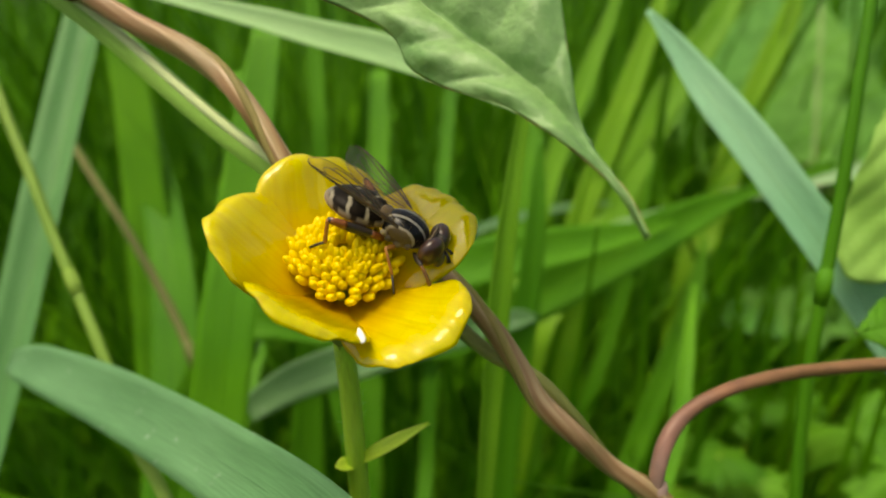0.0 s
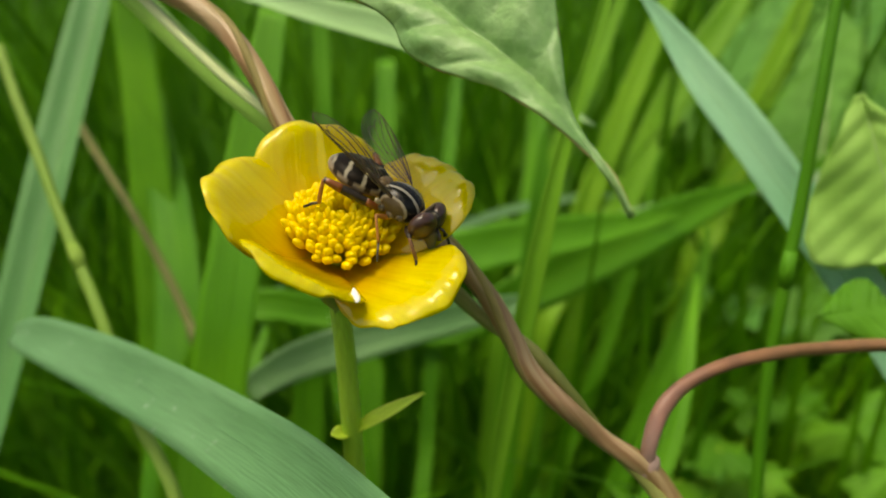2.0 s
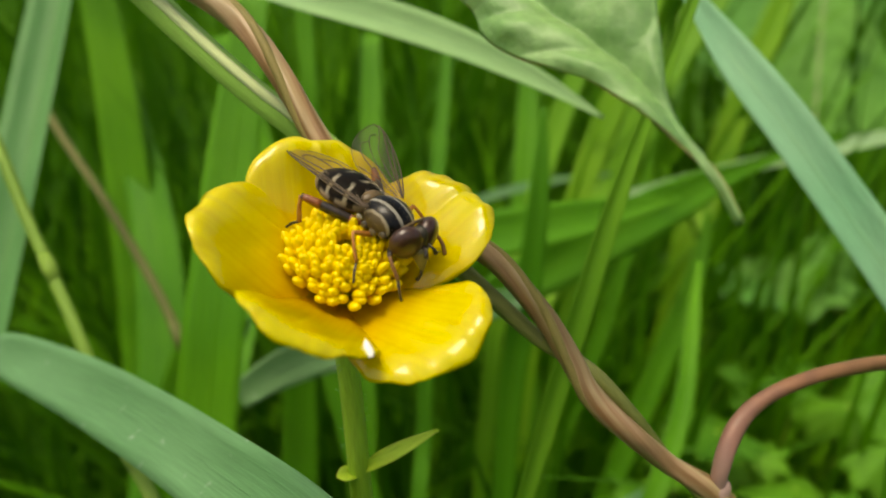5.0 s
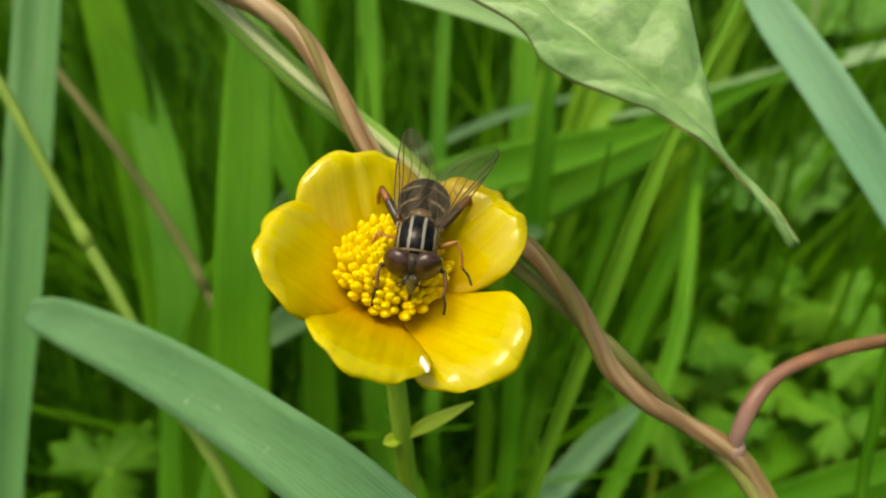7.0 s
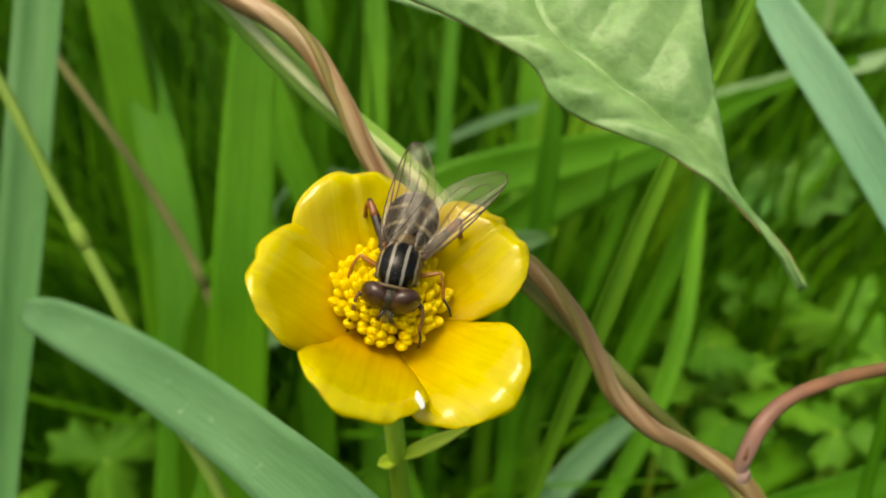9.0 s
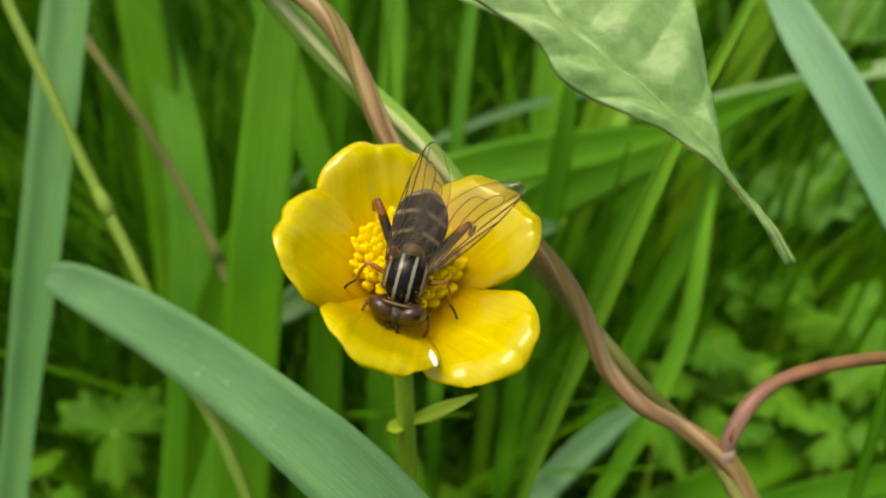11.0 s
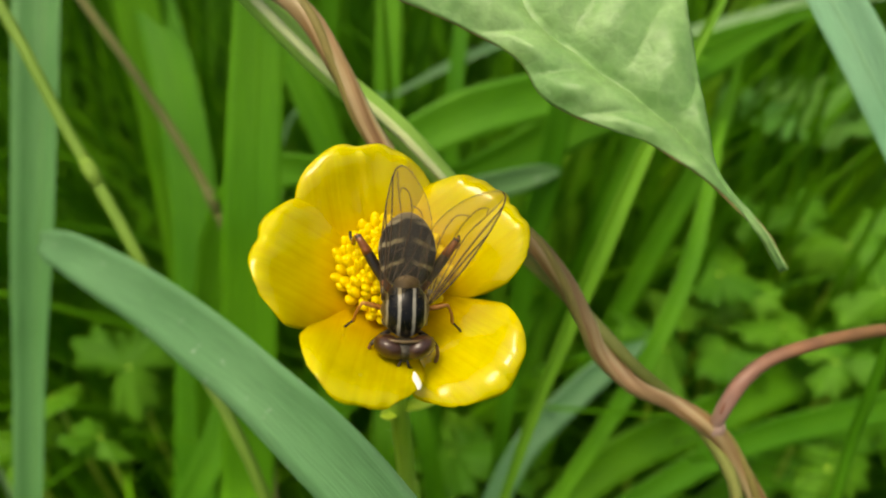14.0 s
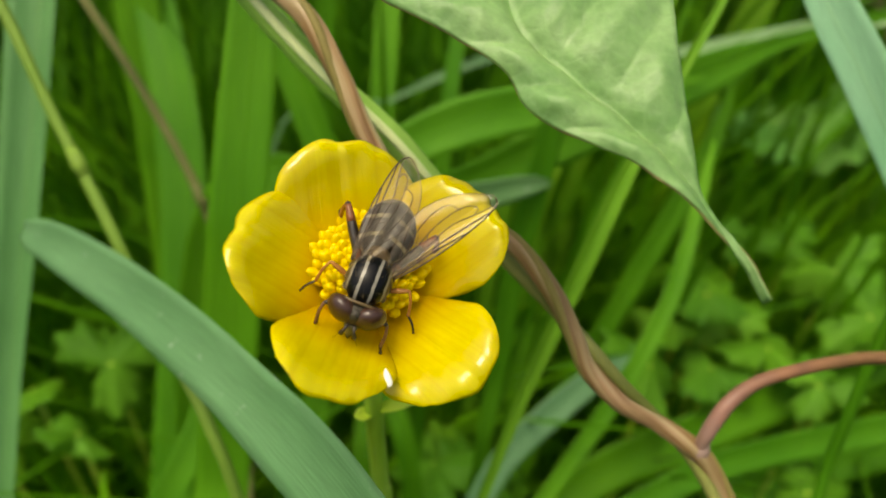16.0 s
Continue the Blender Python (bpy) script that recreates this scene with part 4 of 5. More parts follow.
def bindweed_leaf():
    root = new("bindweed_leaf")
    root.location = LP
    tagged(root, "large arrow-shaped light green bindweed leaf with a brown margin", "leaf")
    rows = spline(OUTLINE, 9)
    bm = bmesh.new()
    across = 44
    grid, edges = [], ([], [])
    ridge = []

    def surface(s, bl, bmid, br, u):
        b = bmid + (bmid - bl) * u if u < 0 else bmid + (br - bmid) * u
        off = abs(b - bmid)
        ph = ((s + 0.55 * off) / 4.4 + (0.35 if u < 0 else 0.0)) % 1.0
        d = min(ph, 1 - ph)
        z = 1.0 * (d * 2) ** 0.6 * min(1.0, off / 2.5) * min(1.0, (1 - abs(u)) * 3 + 0.15)
        z += -0.55 * math.exp(-(off / 0.7) ** 2) + 0.10 * off - 0.012 * off * off
        z += 0.24 * noise.noise(Vector((s * 0.35, b * 0.35, 2.0))) + 0.35 * u * abs(u) * math.sin(s * 0.33)
        z += 0.05 * noise.noise(Vector((s * 1.1, b * 1.1, 5.0)))
        z += -0.00022 * max(0, s - 20) ** 2
        return np.array(LA * s + LB * b + LN * z) * 1e-3

    for i, (s, bl, bmid, br) in enumerate(rows):
        line = [surface(s, bl, bmid, br, k / across * 2 - 1) for k in range(across + 1)]
        grid.append([bm.verts.new(p) for p in line])
        edges[0].append(line[0])
        edges[1].append(line[-1])
        ridge.append(line[across // 2] - LN * 0.0001)
    for i in range(len(grid) - 1):
        for k in range(across):
            bm.faces.new((grid[i][k], grid[i][k + 1], grid[i + 1][k + 1], grid[i + 1][k]))
    bmesh.ops.recalc_face_normals(bm, faces=bm.faces[:])
    bmesh.ops.solidify(bm, geom=bm.faces[:], thickness=0.0002)
    part("blade", bm, M_LEAF, root)
    for e in edges:
        bm = bmesh.new()
        tube(bm, e, [0.00008 * min(1.0, 0.15 + (len(e) - i) / 25) for i in range(len(e))], 6)
        part("margin", bm, M_MARGIN, root, "thin brown leaf margin")
    bm = bmesh.new()
    tube(bm, ridge, [0.0005 * (1 - 0.8 * i / len(ridge)) for i in range(len(ridge))], 8)
    part("midrib", bm, M_MIDRIB, root, "pale sunken midrib")
    for side, shift in ((-1, 0.35), (1, 0.0)):
        for n in range(1, 16):
            line = []
            for s, bl, bmid, br in rows[::2]:
                off = (4.4 * (n - shift) - s) / 0.55
                width = (bmid - bl) if side < 0 else (br - bmid)
                if 0.2 < off < width * 0.93:
                    line.append(surface(s, bl, bmid, br, side * off / width))
            if len(line) > 3:
                bm = bmesh.new()
                tube(bm, line, [0.00012] * len(line), 5)
                part("side_vein", bm, M_MIDRIB, root)
    bm = bmesh.new()
    st = [np.array(LA * s + LB * b + LN * z) * 1e-3 for s, b, z in ((1, OUTLINE[0][2], -0.3), (-5, 0, -2), (-12, 4, -5))]
    st += [np.array(p) - np.array(LP) for p in ((0.05, 0.06, 0.52), (0.12, 0.05, 0.5), (0.17, 0.06, 0.35), (0.18, 0.08, -0.02))]
    q = spline(st, 6)
    tube(bm, q, [0.0008] * len(q), 10)
    part("petiole", bm, M_TENDRIL, root, "reddish leaf stalk")
    return root


leaf = bindweed_leaf()

# the leaf and torn leaf tip beside the thin stem


def side_leaf(pivot, size, label, outline, face, material=None, ripple=1.0):
    """A leaf hanging by its stalk, its blade a waved sheet with sunken veins; outline gives half-widths from stalk to tip."""
    root = new("bindweed_leaf")
    root.location = pivot
    tagged(root, label, "leaf")
    up = unit(np.array(face[0], float))
    nrm = unit(np.array(face[1], float) - up * (np.array(face[1], float) @ up))
    side = np.cross(up, nrm)
    rows = spline(outline, 6)
    grid, ridge = [], []
    for s, a, b in rows:
        line = []
        for k in range(25):
            u = k / 12 - 1
            w = (a if u < 0 else b) * u
            ph = ((s + 0.6 * abs(w)) * 4.5) % 1.0
            z = 0.05 * (min(ph, 1 - ph) * 2) ** 0.6 * min(1, abs(u) * 4) + 0.07 * math.sin(5 * s + 2 * u) * u - 0.10 * abs(u) ** 2 + 0.06 * noise.noise(Vector((s * 3, w * 3, size * 900)))
            line.append((up * s + side * w + nrm * z * ripple) * size)
        grid.append(line)
        ridge.append(line[12])
    bm = bmesh.new()
    sheet(bm, grid, 0.0002)
    bmesh.ops.recalc_face_normals(bm, faces=bm.faces[:])
    part("blade", bm, material or M_LEAF, root)
    bm = bmesh.new()
    tube(bm, ridge, [size * 0.018] * len(ridge), 6)
    part("midrib", bm, M_MIDRIB, root, "pale midrib")
    bm = bmesh.new()
    p0 = np.array(ridge[0])
    q = spline([p0, p0 - up * 0.006 - nrm * 0.004, p0 - up * 0.012 + np.array((0.03, 0.01, -0.05)), np.array((0.05, 0.03, -pivot[2] - 0.01))], 6)
    tube(bm, q, [0.0006] * len(q), 7)
    part("petiole", bm, M_TENDRIL, root, "thin reddish leaf stalk")
    return root


BROAD = [(0.0, 0.25, 0.25), (0.12, 0.75, 0.7), (0.4, 0.8, 0.8), (0.75, 0.62, 0.66), (1.1, 0.42, 0.4), (1.4, 0.2, 0.16), (1.6, 0.02, 0.02)]
right_leaf = side_leaf((0.0605, 0.0868, 0.4176), 0.0135, "light green wavy-edged leaf beside the thin stem", BROAD, ((-0.25, 0.3, 0.9), (-0.2, -0.75, 0.65)), M_HOST)
leaf_tip = side_leaf((0.0545, 0.0790, 0.4142), 0.0055, "small curled bright green leaf tip", BROAD, ((-0.95, -0.1, -0.1), (0.0, -0.6, 0.8)), M_HERB)
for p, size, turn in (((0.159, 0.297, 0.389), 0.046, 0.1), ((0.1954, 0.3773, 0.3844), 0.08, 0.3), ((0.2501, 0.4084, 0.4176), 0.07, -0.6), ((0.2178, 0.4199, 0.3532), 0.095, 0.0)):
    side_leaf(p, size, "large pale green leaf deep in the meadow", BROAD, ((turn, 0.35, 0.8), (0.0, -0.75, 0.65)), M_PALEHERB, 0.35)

# ---------------------------------------------------------------- hoverfly (x right, y forward, z up; origin in the thorax)


def banded(name, stops, axis, rough, scale=1500.0, coat=0.2, absolute=False, span=0.004, side=None):
    """Markings along one axis of the body, with fine dusting."""
    m, nt, bsdf, out = nodes_of(name)
    tc = nt.nodes.new("ShaderNodeTexCoord")
    sep = nt.nodes.new("ShaderNodeSeparateXYZ")
    link(nt, tc.outputs["Object"], sep.inputs[0])
    nz = noise_tex(nt, scale, 4.0)
    v = sep.outputs[axis]
    if absolute:
        v = maths(nt, "ABSOLUTE", v)
    v = maths(nt, "DIVIDE", v, span)
    v = maths(nt, "ADD", v, maths(nt, "MULTIPLY", maths(nt, "SUBTRACT", nz.outputs["Fac"], 0.5), 0.05))
    c = ramp(nt, v, stops)
    col = c.outputs["Color"]
    if side:
        z = maths(nt, "DIVIDE", maths(nt, "ADD", sep.outputs["Z"], side[0]), side[1])
        zr = ramp(nt, z, [(0.35, (1, 1, 1)), (0.65, (0, 0, 0))])
        col = mix(nt, col, side[2], maths(nt, "MULTIPLY", zr.outputs["Color"], 0.85))
    link(nt, col, bsdf.inputs["Base Color"])
    bsdf.inputs["Roughness"].default_value = rough
    bsdf.inputs["Coat Weight"].default_value = coat
    bsdf.inputs["Specular IOR Level"].default_value = 0.2
    bump(nt, nz.outputs["Fac"], bsdf, 0.15, 0.0001)
    return m


BLACK, PALE = (0.003, 0.003, 0.003), (0.27, 0.255, 0.21)
M_THORAX = banded("thorax_striped", [(0.0, BLACK), (0.102, BLACK), (0.112, PALE), (0.158, PALE), (0.168, BLACK), (0.325, BLACK), (0.34, (0.27, 0.24, 0.17)), (0.362, (0.25, 0.21, 0.14)), (0.38, (0.085, 0.06, 0.025)), (1.0, (0.06, 0.045, 0.02))], "X", 0.28, absolute=True, coat=0.1)


def abdomen_material():
    """Blackish abdomen with paired grey crescents and pale hind edges, pinkish grey below."""
    m, nt, bsdf, out = nodes_of("abdomen_marked")
    tc = nt.nodes.new("ShaderNodeTexCoord")
    sep = nt.nodes.new("ShaderNodeSeparateXYZ")
    link(nt, tc.outputs["Object"], sep.inputs[0])
    nz = noise_tex(nt, 900.0, 4.0)
    ax = maths(nt, "ABSOLUTE", sep.outputs["X"])
    y = maths(nt, "ADD", sep.outputs["Y"], maths(nt, "MULTIPLY", ax, -0.35))
    y = maths(nt, "ADD", y, maths(nt, "MULTIPLY", maths(nt, "SUBTRACT", nz.outputs["Fac"], 0.5), 0.0006))
    w = maths(nt, "FRACT", maths(nt, "DIVIDE", maths(nt, "MULTIPLY", y, -1.0), 0.0016))
    band = ramp(nt, w, [(0.0, (0, 0, 0)), (0.40, (0, 0, 0)), (0.50, (1, 1, 1)), (0.60, (1, 1, 1)), (0.70, (0, 0, 0)), (1.0, (0, 0, 0))])
    gap = ramp(nt, maths(nt, "DIVIDE", ax, 0.0018), [(0.10, (0, 0, 0)), (0.4, (1, 1, 1))])
    patchy = ramp(nt, noise_tex(nt, 520.0, 2.0).outputs["Fac"], [(0.36, (0.3, 0.3, 0.3)), (0.54, (1, 1, 1))])
    fac = maths(nt, "MULTIPLY", maths(nt, "MULTIPLY", band.outputs["Color"], gap.outputs["Color"]), patchy.outputs["Color"])
    dusky = ramp(nt, nz.outputs["Fac"], [(0.35, (0.003, 0.0025, 0.0015)), (0.7, (0.010, 0.007, 0.004))])
    col = mix(nt, dusky.outputs["Color"], (0.32, 0.29, 0.21), maths(nt, "MULTIPLY", fac, 0.85))
    tail = ramp(nt, maths(nt, "DIVIDE", maths(nt, "MULTIPLY", sep.outputs["Y"], -1.0), 0.003), [(0.78, (0, 0, 0)), (0.84, (1, 1, 1))])
    col = mix(nt, col, (0.30, 0.28, 0.22), maths(nt, "MULTIPLY", tail.outputs["Color"], 0.5))
    block = ramp(nt, w, [(0.0, (0, 0, 0)), (0.10, (1, 1, 1)), (0.30, (1, 1, 1)), (0.42, (0, 0, 0))])
    flank = mix(nt, (0.24, 0.19, 0.13), (0.03, 0.02, 0.012), block.outputs["Color"])
    zed = maths(nt, "DIVIDE", maths(nt, "ADD", sep.outputs["Z"], 0.0012), 0.002)
    high = ramp(nt, zed, [(0.60, (1, 1, 1)), (0.72, (0, 0, 0))])
    low = ramp(nt, zed, [(0.40, (1, 1, 1)), (0.50, (0, 0, 0))])
    dust = ramp(nt, nz.outputs["Fac"], [(0.35, (0.17, 0.09, 0.06)), (0.65, (0.34, 0.24, 0.17))])
    col = mix(nt, col, flank, high.outputs["Color"])
    col = mix(nt, col, dust.outputs["Color"], low.outputs["Color"])
    link(nt, col, bsdf.inputs["Base Color"])
    bsdf.inputs["Roughness"].default_value = 0.38
    bsdf.inputs["Specular IOR Level"].default_value = 0.06
    bump(nt, nz.outputs["Fac"], bsdf, 0.3, 0.0001)
    return m


M_ABDOMEN = abdomen_material()
M_EYE = plain_material("compound_eye", (0.032, 0.012, 0.007), (0.052, 0.022, 0.012), 0.3, 2600.0, 0.2, coat=0.2)
M_FACE = plain_material("face_dusted", (0.018, 0.014, 0.009), (0.05, 0.042, 0.025), 0.6, 1500.0)
M_SNOUT = plain_material("snout_olive", (0.10, 0.09, 0.03), (0.2, 0.17, 0.06), 0.5, 1500.0)
M_LEGDARK = plain_material("leg_black", (0.012, 0.009, 0.007), (0.035, 0.022, 0.014), 0.4, 1800.0, coat=0.2)
M_LEGORANGE = plain_material("leg_orange", (0.28, 0.10, 0.012), (0.42, 0.18, 0.03), 0.45, 1800.0, coat=0.2)
M_FEMUR = plain_material("femur_red", (0.16, 0.045, 0.01), (0.26, 0.085, 0.018), 0.4, 1800.0, coat=0.2)
M_LEGBROWN = plain_material("leg_brown", (0.12, 0.05, 0.015), (0.24, 0.11, 0.03), 0.45, 1800.0, coat=0.2)
M_SCUT = plain_material("scutellum_brown", (0.07, 0.045, 0.015), (0.14, 0.09, 0.035), 0.4, 1500.0)
M_VEIN = plain_material("wing_vein", (0.035, 0.02, 0.008), (0.08, 0.045, 0.015), 0.5, 1500.0)
M_PALEBODY = plain_material("pale_dusting", (0.12, 0.10, 0.06), (0.42, 0.38, 0.26), 0.6, 1900.0)
M_PLEURA = plain_material("pleura_dusted", (0.012, 0.009, 0.005), (0.19, 0.15, 0.08), 0.5, 1700.0)
M_HAIR = plain_material("body_hair", (0.14, 0.10, 0.04), (0.25, 0.19, 0.08), 0.6, 1500.0)


def wing_material():
    m, nt, bsdf, out = nodes_of("wing_membrane")
    nz = noise_tex(nt, 700.0, 3.0)
    c = ramp(nt, nz.outputs["Fac"], [(0.3, (0.14, 0.12, 0.08)), (0.7, (0.22, 0.19, 0.14))])
    link(nt, c.outputs["Color"], bsdf.inputs["Base Color"])
    bsdf.inputs["Roughness"].default_value = 0.22
    bsdf.inputs["Specular IOR Level"].default_value = 1.0
    bump(nt, nz.outputs["Fac"], bsdf, 0.3, 0.0002)
    tr = nt.nodes.new("ShaderNodeBsdfTransparent")
    tr.inputs["Color"].default_value = (0.90, 0.83, 0.66, 1)
    ms = nt.nodes.new("ShaderNodeMixShader")
    ms.inputs[0].default_value = 0.11
    link(nt, tr.outputs[0], ms.inputs[1])
    link(nt, bsdf.outputs[0], ms.inputs[2])
    gl = nt.nodes.new("ShaderNodeBsdfGlossy")
    gl.inputs["Color"].default_value, gl.inputs["Roughness"].default_value = (0.95, 0.9, 0.78, 1), 0.38
    sheen = nt.nodes.new("ShaderNodeMixShader")
    sheen.inputs[0].default_value = 0.02
    link(nt, ms.outputs[0], sheen.inputs[1])
    link(nt, gl.outputs[0], sheen.inputs[2])
    link(nt, sheen.outputs[0], out.inputs["Surface"])
    return m


M_WING = wing_material()
MM = 0.001


def wing_half(s):
    """Fore and hind edge of the wing, in mm from its axis, at s along its length (0 to 1)."""
    return 0.17 + 0.78 * math.sin(math.pi * min(1, s * 0.93 + 0.07)) ** 0.55 * (1 - 0.25 * s), -(0.12 + 2.6 * math.sin(math.pi * min(1, s * 0.93 + 0.03)) ** 0.75)


def wing_point(s, f, side, length=9.8):
    a, b = wing_half(s)
    y = a + (b - a) * f
    z = 0.12 * math.sin(9 * f + 3 * s) * (1 - 0.5 * s) + 0.25 * s * (1 - s)
    return Vector((side * length * s, y, z)) * MM


def wing(side, fly):
    bm = bmesh.new()
    ns, nf = 26, 10
    g = [[bm.verts.new(wing_point(0.0 + i / ns, k / nf, side)) for k in range(nf + 1)] for i in range(ns + 1)]
    for i in range(ns):
        for k in range(nf):
            bm.faces.new((g[i][k], g[i + 1][k], g[i + 1][k + 1], g[i][k + 1]))
    w = part("wing", bm, M_WING, fly, "clear smoky wing with brown veins")
    bm = bmesh.new()
    runs = [
        [(0, 0.02), (0.3, 0.0), (0.6, 0.0), (0.85, 0.0), (0.97, 0.1), (1.0, 0.5)],
        [(0, 0.1), (0.3, 0.12), (0.55, 0.06), (0.68, 0.0)],
        [(0, 0.16), (0.4, 0.18), (0.75, 0.12), (0.92, 0.03)],
        [(0.05, 0.22), (0.35, 0.3), (0.6, 0.36), (0.75, 0.30), (0.95, 0.2)],
        [(0.05, 0.3), (0.3, 0.45), (0.55, 0.55), (0.78, 0.58), (0.84, 0.40), (0.80, 0.3)],
        [(0.03, 0.35), (0.25, 0.6), (0.45, 0.75), (0.66, 0.8), (0.72, 0.56)],
        [(0.03, 0.4), (0.2, 0.72), (0.36, 0.95)],
        [(0.36, 0.3), (0.4, 0.48)],
        [(0.0, 0.9), (0.2, 0.98), (0.5, 1.0), (0.8, 1.0), (0.96, 0.85), (1.0, 0.5)],
    ]
    for n, run in enumerate(runs):
        q = spline(run, 6)
        r = 0.000055 if n < 3 else (0.000024 if n == 8 else 0.000036)
        tube(bm, [np.array(wing_point(min(1, max(0, p[0])), min(1, max(0, p[1])), side)) for p in q], [r] * len(q), 5)
    tagged(part("vein_net", bm, M_VEIN, w, "brown wing veins"), kind="stuff")
    return w


def spindle(f):
    """Swelling of a femur along its length, 0 to 1."""
    return 0.42 + 0.72 * math.sin(math.pi * (0.06 + 0.86 * f)) ** 0.9


def leg(fly, side, joints, radii, mats):
    """Femur, tibia and tarsus between joints given in mm for the right side."""
    j = [np.array((side * p[0], p[1], p[2])) * MM for p in joints]
    bm = bmesh.new()
    q = spline([j[0], (j[0] + j[1]) / 2, j[1]], 5)
    n = len(q)
    tube(bm, q, [MM * (radii[0] * spindle(i / (n - 1))) for i in range(n)], 9)
    femur = part("leg", bm, mats[0], fly)
    for name, a, b, r, m in (("tibia", 1, 2, radii[1], mats[1]), ("tarsus", 2, 3, radii[2], mats[2])):
        bm = bmesh.new()
        mid = (j[a] + j[b]) / 2 + np.array((side * 0.1, 0, 0.12)) * MM
        q = spline([j[a], mid, j[b]], 5)
        n = len(q)
        beads = 1 if name == "tibia" else 5
        tube(bm, q, [MM * r * (0.9 + 0.25 * i / n if beads == 1 else 0.8 + 0.3 * abs(math.sin(math.pi * beads * i / n))) for i in range(n)], 8)
        part(name, bm, m, femur)
    return femur


def hoverfly():
    fly = new("hoverfly")
    tagged(fly, "hoverfly with a striped black thorax feeding on the flower", "hoverfly")
    bm = bmesh.new()
    ellipsoid(bm, (0, 0, 0), (1.66 * MM, 2.1 * MM, 1.45 * MM), None, 28, 18, lambda x, y, z: (x * (1 + 0.08 * (1 - y * y)), y, z * (1.0 if z > 0 else 0.95)))
    part("thorax", bm, M_THORAX, fly, "glossy black thorax with two pale stripes")
    bm = bmesh.new()
    ellipsoid(bm, (0, -2.0 * MM, 0.55 * MM), (0.95 * MM, 0.62 * MM, 0.5 * MM), None, 18, 10)
    part("scutellum", bm, M_SCUT, fly, "small brown scutellum")
    bm = bmesh.new()
    ellipsoid(bm, (0, 0, 0), (2.18 * MM, 3.0 * MM, 1.1 * MM), None, 28, 22, lambda x, y, z: (x * (1.0 - 0.10 * (y < 0) * y * y), y, z - 0.22 * y * y * (y < 0) - 0.10))
    ab = part("abdomen", bm, M_ABDOMEN, fly, "dark abdomen with grey crescent marks")
    ab.location = (0, -4.35 * MM, -0.05 * MM)
    ab.rotation_euler = (radians(4), 0, 0)
    bm = bmesh.new()
    ellipsoid(bm, (0, 2.85 * MM, -0.15 * MM), (1.35 * MM, 0.82 * MM, 1.25 * MM), None, 20, 12)
    ellipsoid(bm, (0, 3.05 * MM, 0.25 * MM), (0.6 * MM, 0.62 * MM, 0.98 * MM), None, 14, 10)
    head = part("head", bm, M_FACE, fly, "dusted dark face")
    for side in (-1, 1):
        bm = bmesh.new()
        ellipsoid(bm, (side * 1.08 * MM, 2.78 * MM, 0.05 * MM), (1.30 * MM, 0.86 * MM, 1.32 * MM), Matrix.Rotation(side * radians(-24), 3, "Z"), 22, 14)
        part("eye", bm, M_EYE, head, "dark red-brown compound eye")
        bm = bmesh.new()
        a = np.array((side * 0.22, 3.75, 0.1)) * MM
        tube(bm, [a, a + np.array((side * 0.18, 0.45, -0.2)) * MM, a + np.array((side * 0.32, 0.7, -0.55)) * MM], [0.09 * MM, 0.12 * MM, 0.2 * MM], 8)
        tube(bm, [a + np.array((side * 0.25, 0.6, -0.3)) * MM, a + np.array((side * 0.7, 1.25, -0.3)) * MM], [0.03 * MM, 0.012 * MM], 5)
        part("antenna", bm, M_LEGDARK, head, "short dark antenna")
    bm = bmesh.new()
    arc = [np.array((2.02 * math.sin(a), 2.2 + 0.12 * math.cos(2 * a), 0.05 + 1.12 * math.cos(a))) * MM for a in np.linspace(-1.5, 1.5, 15)]
    tube(bm, arc, [0.13 * MM] * 15, 7)
    part("occiput", bm, M_SCUT, head, "pale rim behind the eyes")
    bm = bmesh.new()
    tube(bm, [np.array(p) * MM for p in ((0, 3.2, -0.5), (0, 3.5, -1.0), (0, 3.85, -1.6), (0, 4.05, -2.0))], [0.75 * MM, 0.6 * MM, 0.38 * MM, 0.2 * MM], 12)
    part("snout", bm, M_SNOUT, head, "olive pointed snout")
    bm = bmesh.new()
    tube(bm, [np.array(p) * MM for p in ((0, 4.0, -1.8), (0, 4.05, -2.5), (0, 3.9, -3.1))], [0.16 * MM, 0.13 * MM, 0.17 * MM], 8)
    part("proboscis", bm, M_LEGDARK, head, "dark proboscis")
    wings = {side: wing(side, fly) for side in (-1, 1)}
    for side in (-1, 1):
        leg(fly, side, ((1.0, 1.6, -1.0), (2.5, 2.7, -0.6), (2.6, 4.0, -1.8), (2.8, 4.9, -3.0)), (0.24, 0.15, 0.12), (M_LEGDARK, M_LEGBROWN, M_LEGDARK))
        leg(fly, side, ((1.1, 0.1, -1.1), (3.2, -0.4, -0.3), (3.8, 1.0, -1.8), (4.7, 1.9, -2.7)), (0.2, 0.13, 0.1), (M_LEGORANGE, M_LEGORANGE, M_LEGDARK))
        hip, knee = np.array((1.0, -1.1, -1.1)), np.array((3.75, -5.4, -0.15))
        femur = leg(fly, side, (hip, knee, (4.0, -4.9, -2.1), (4.3, -5.8, -3.1)), (0.36, 0.17, 0.12), (M_LEGDARK, M_LEGORANGE, M_LEGDARK))
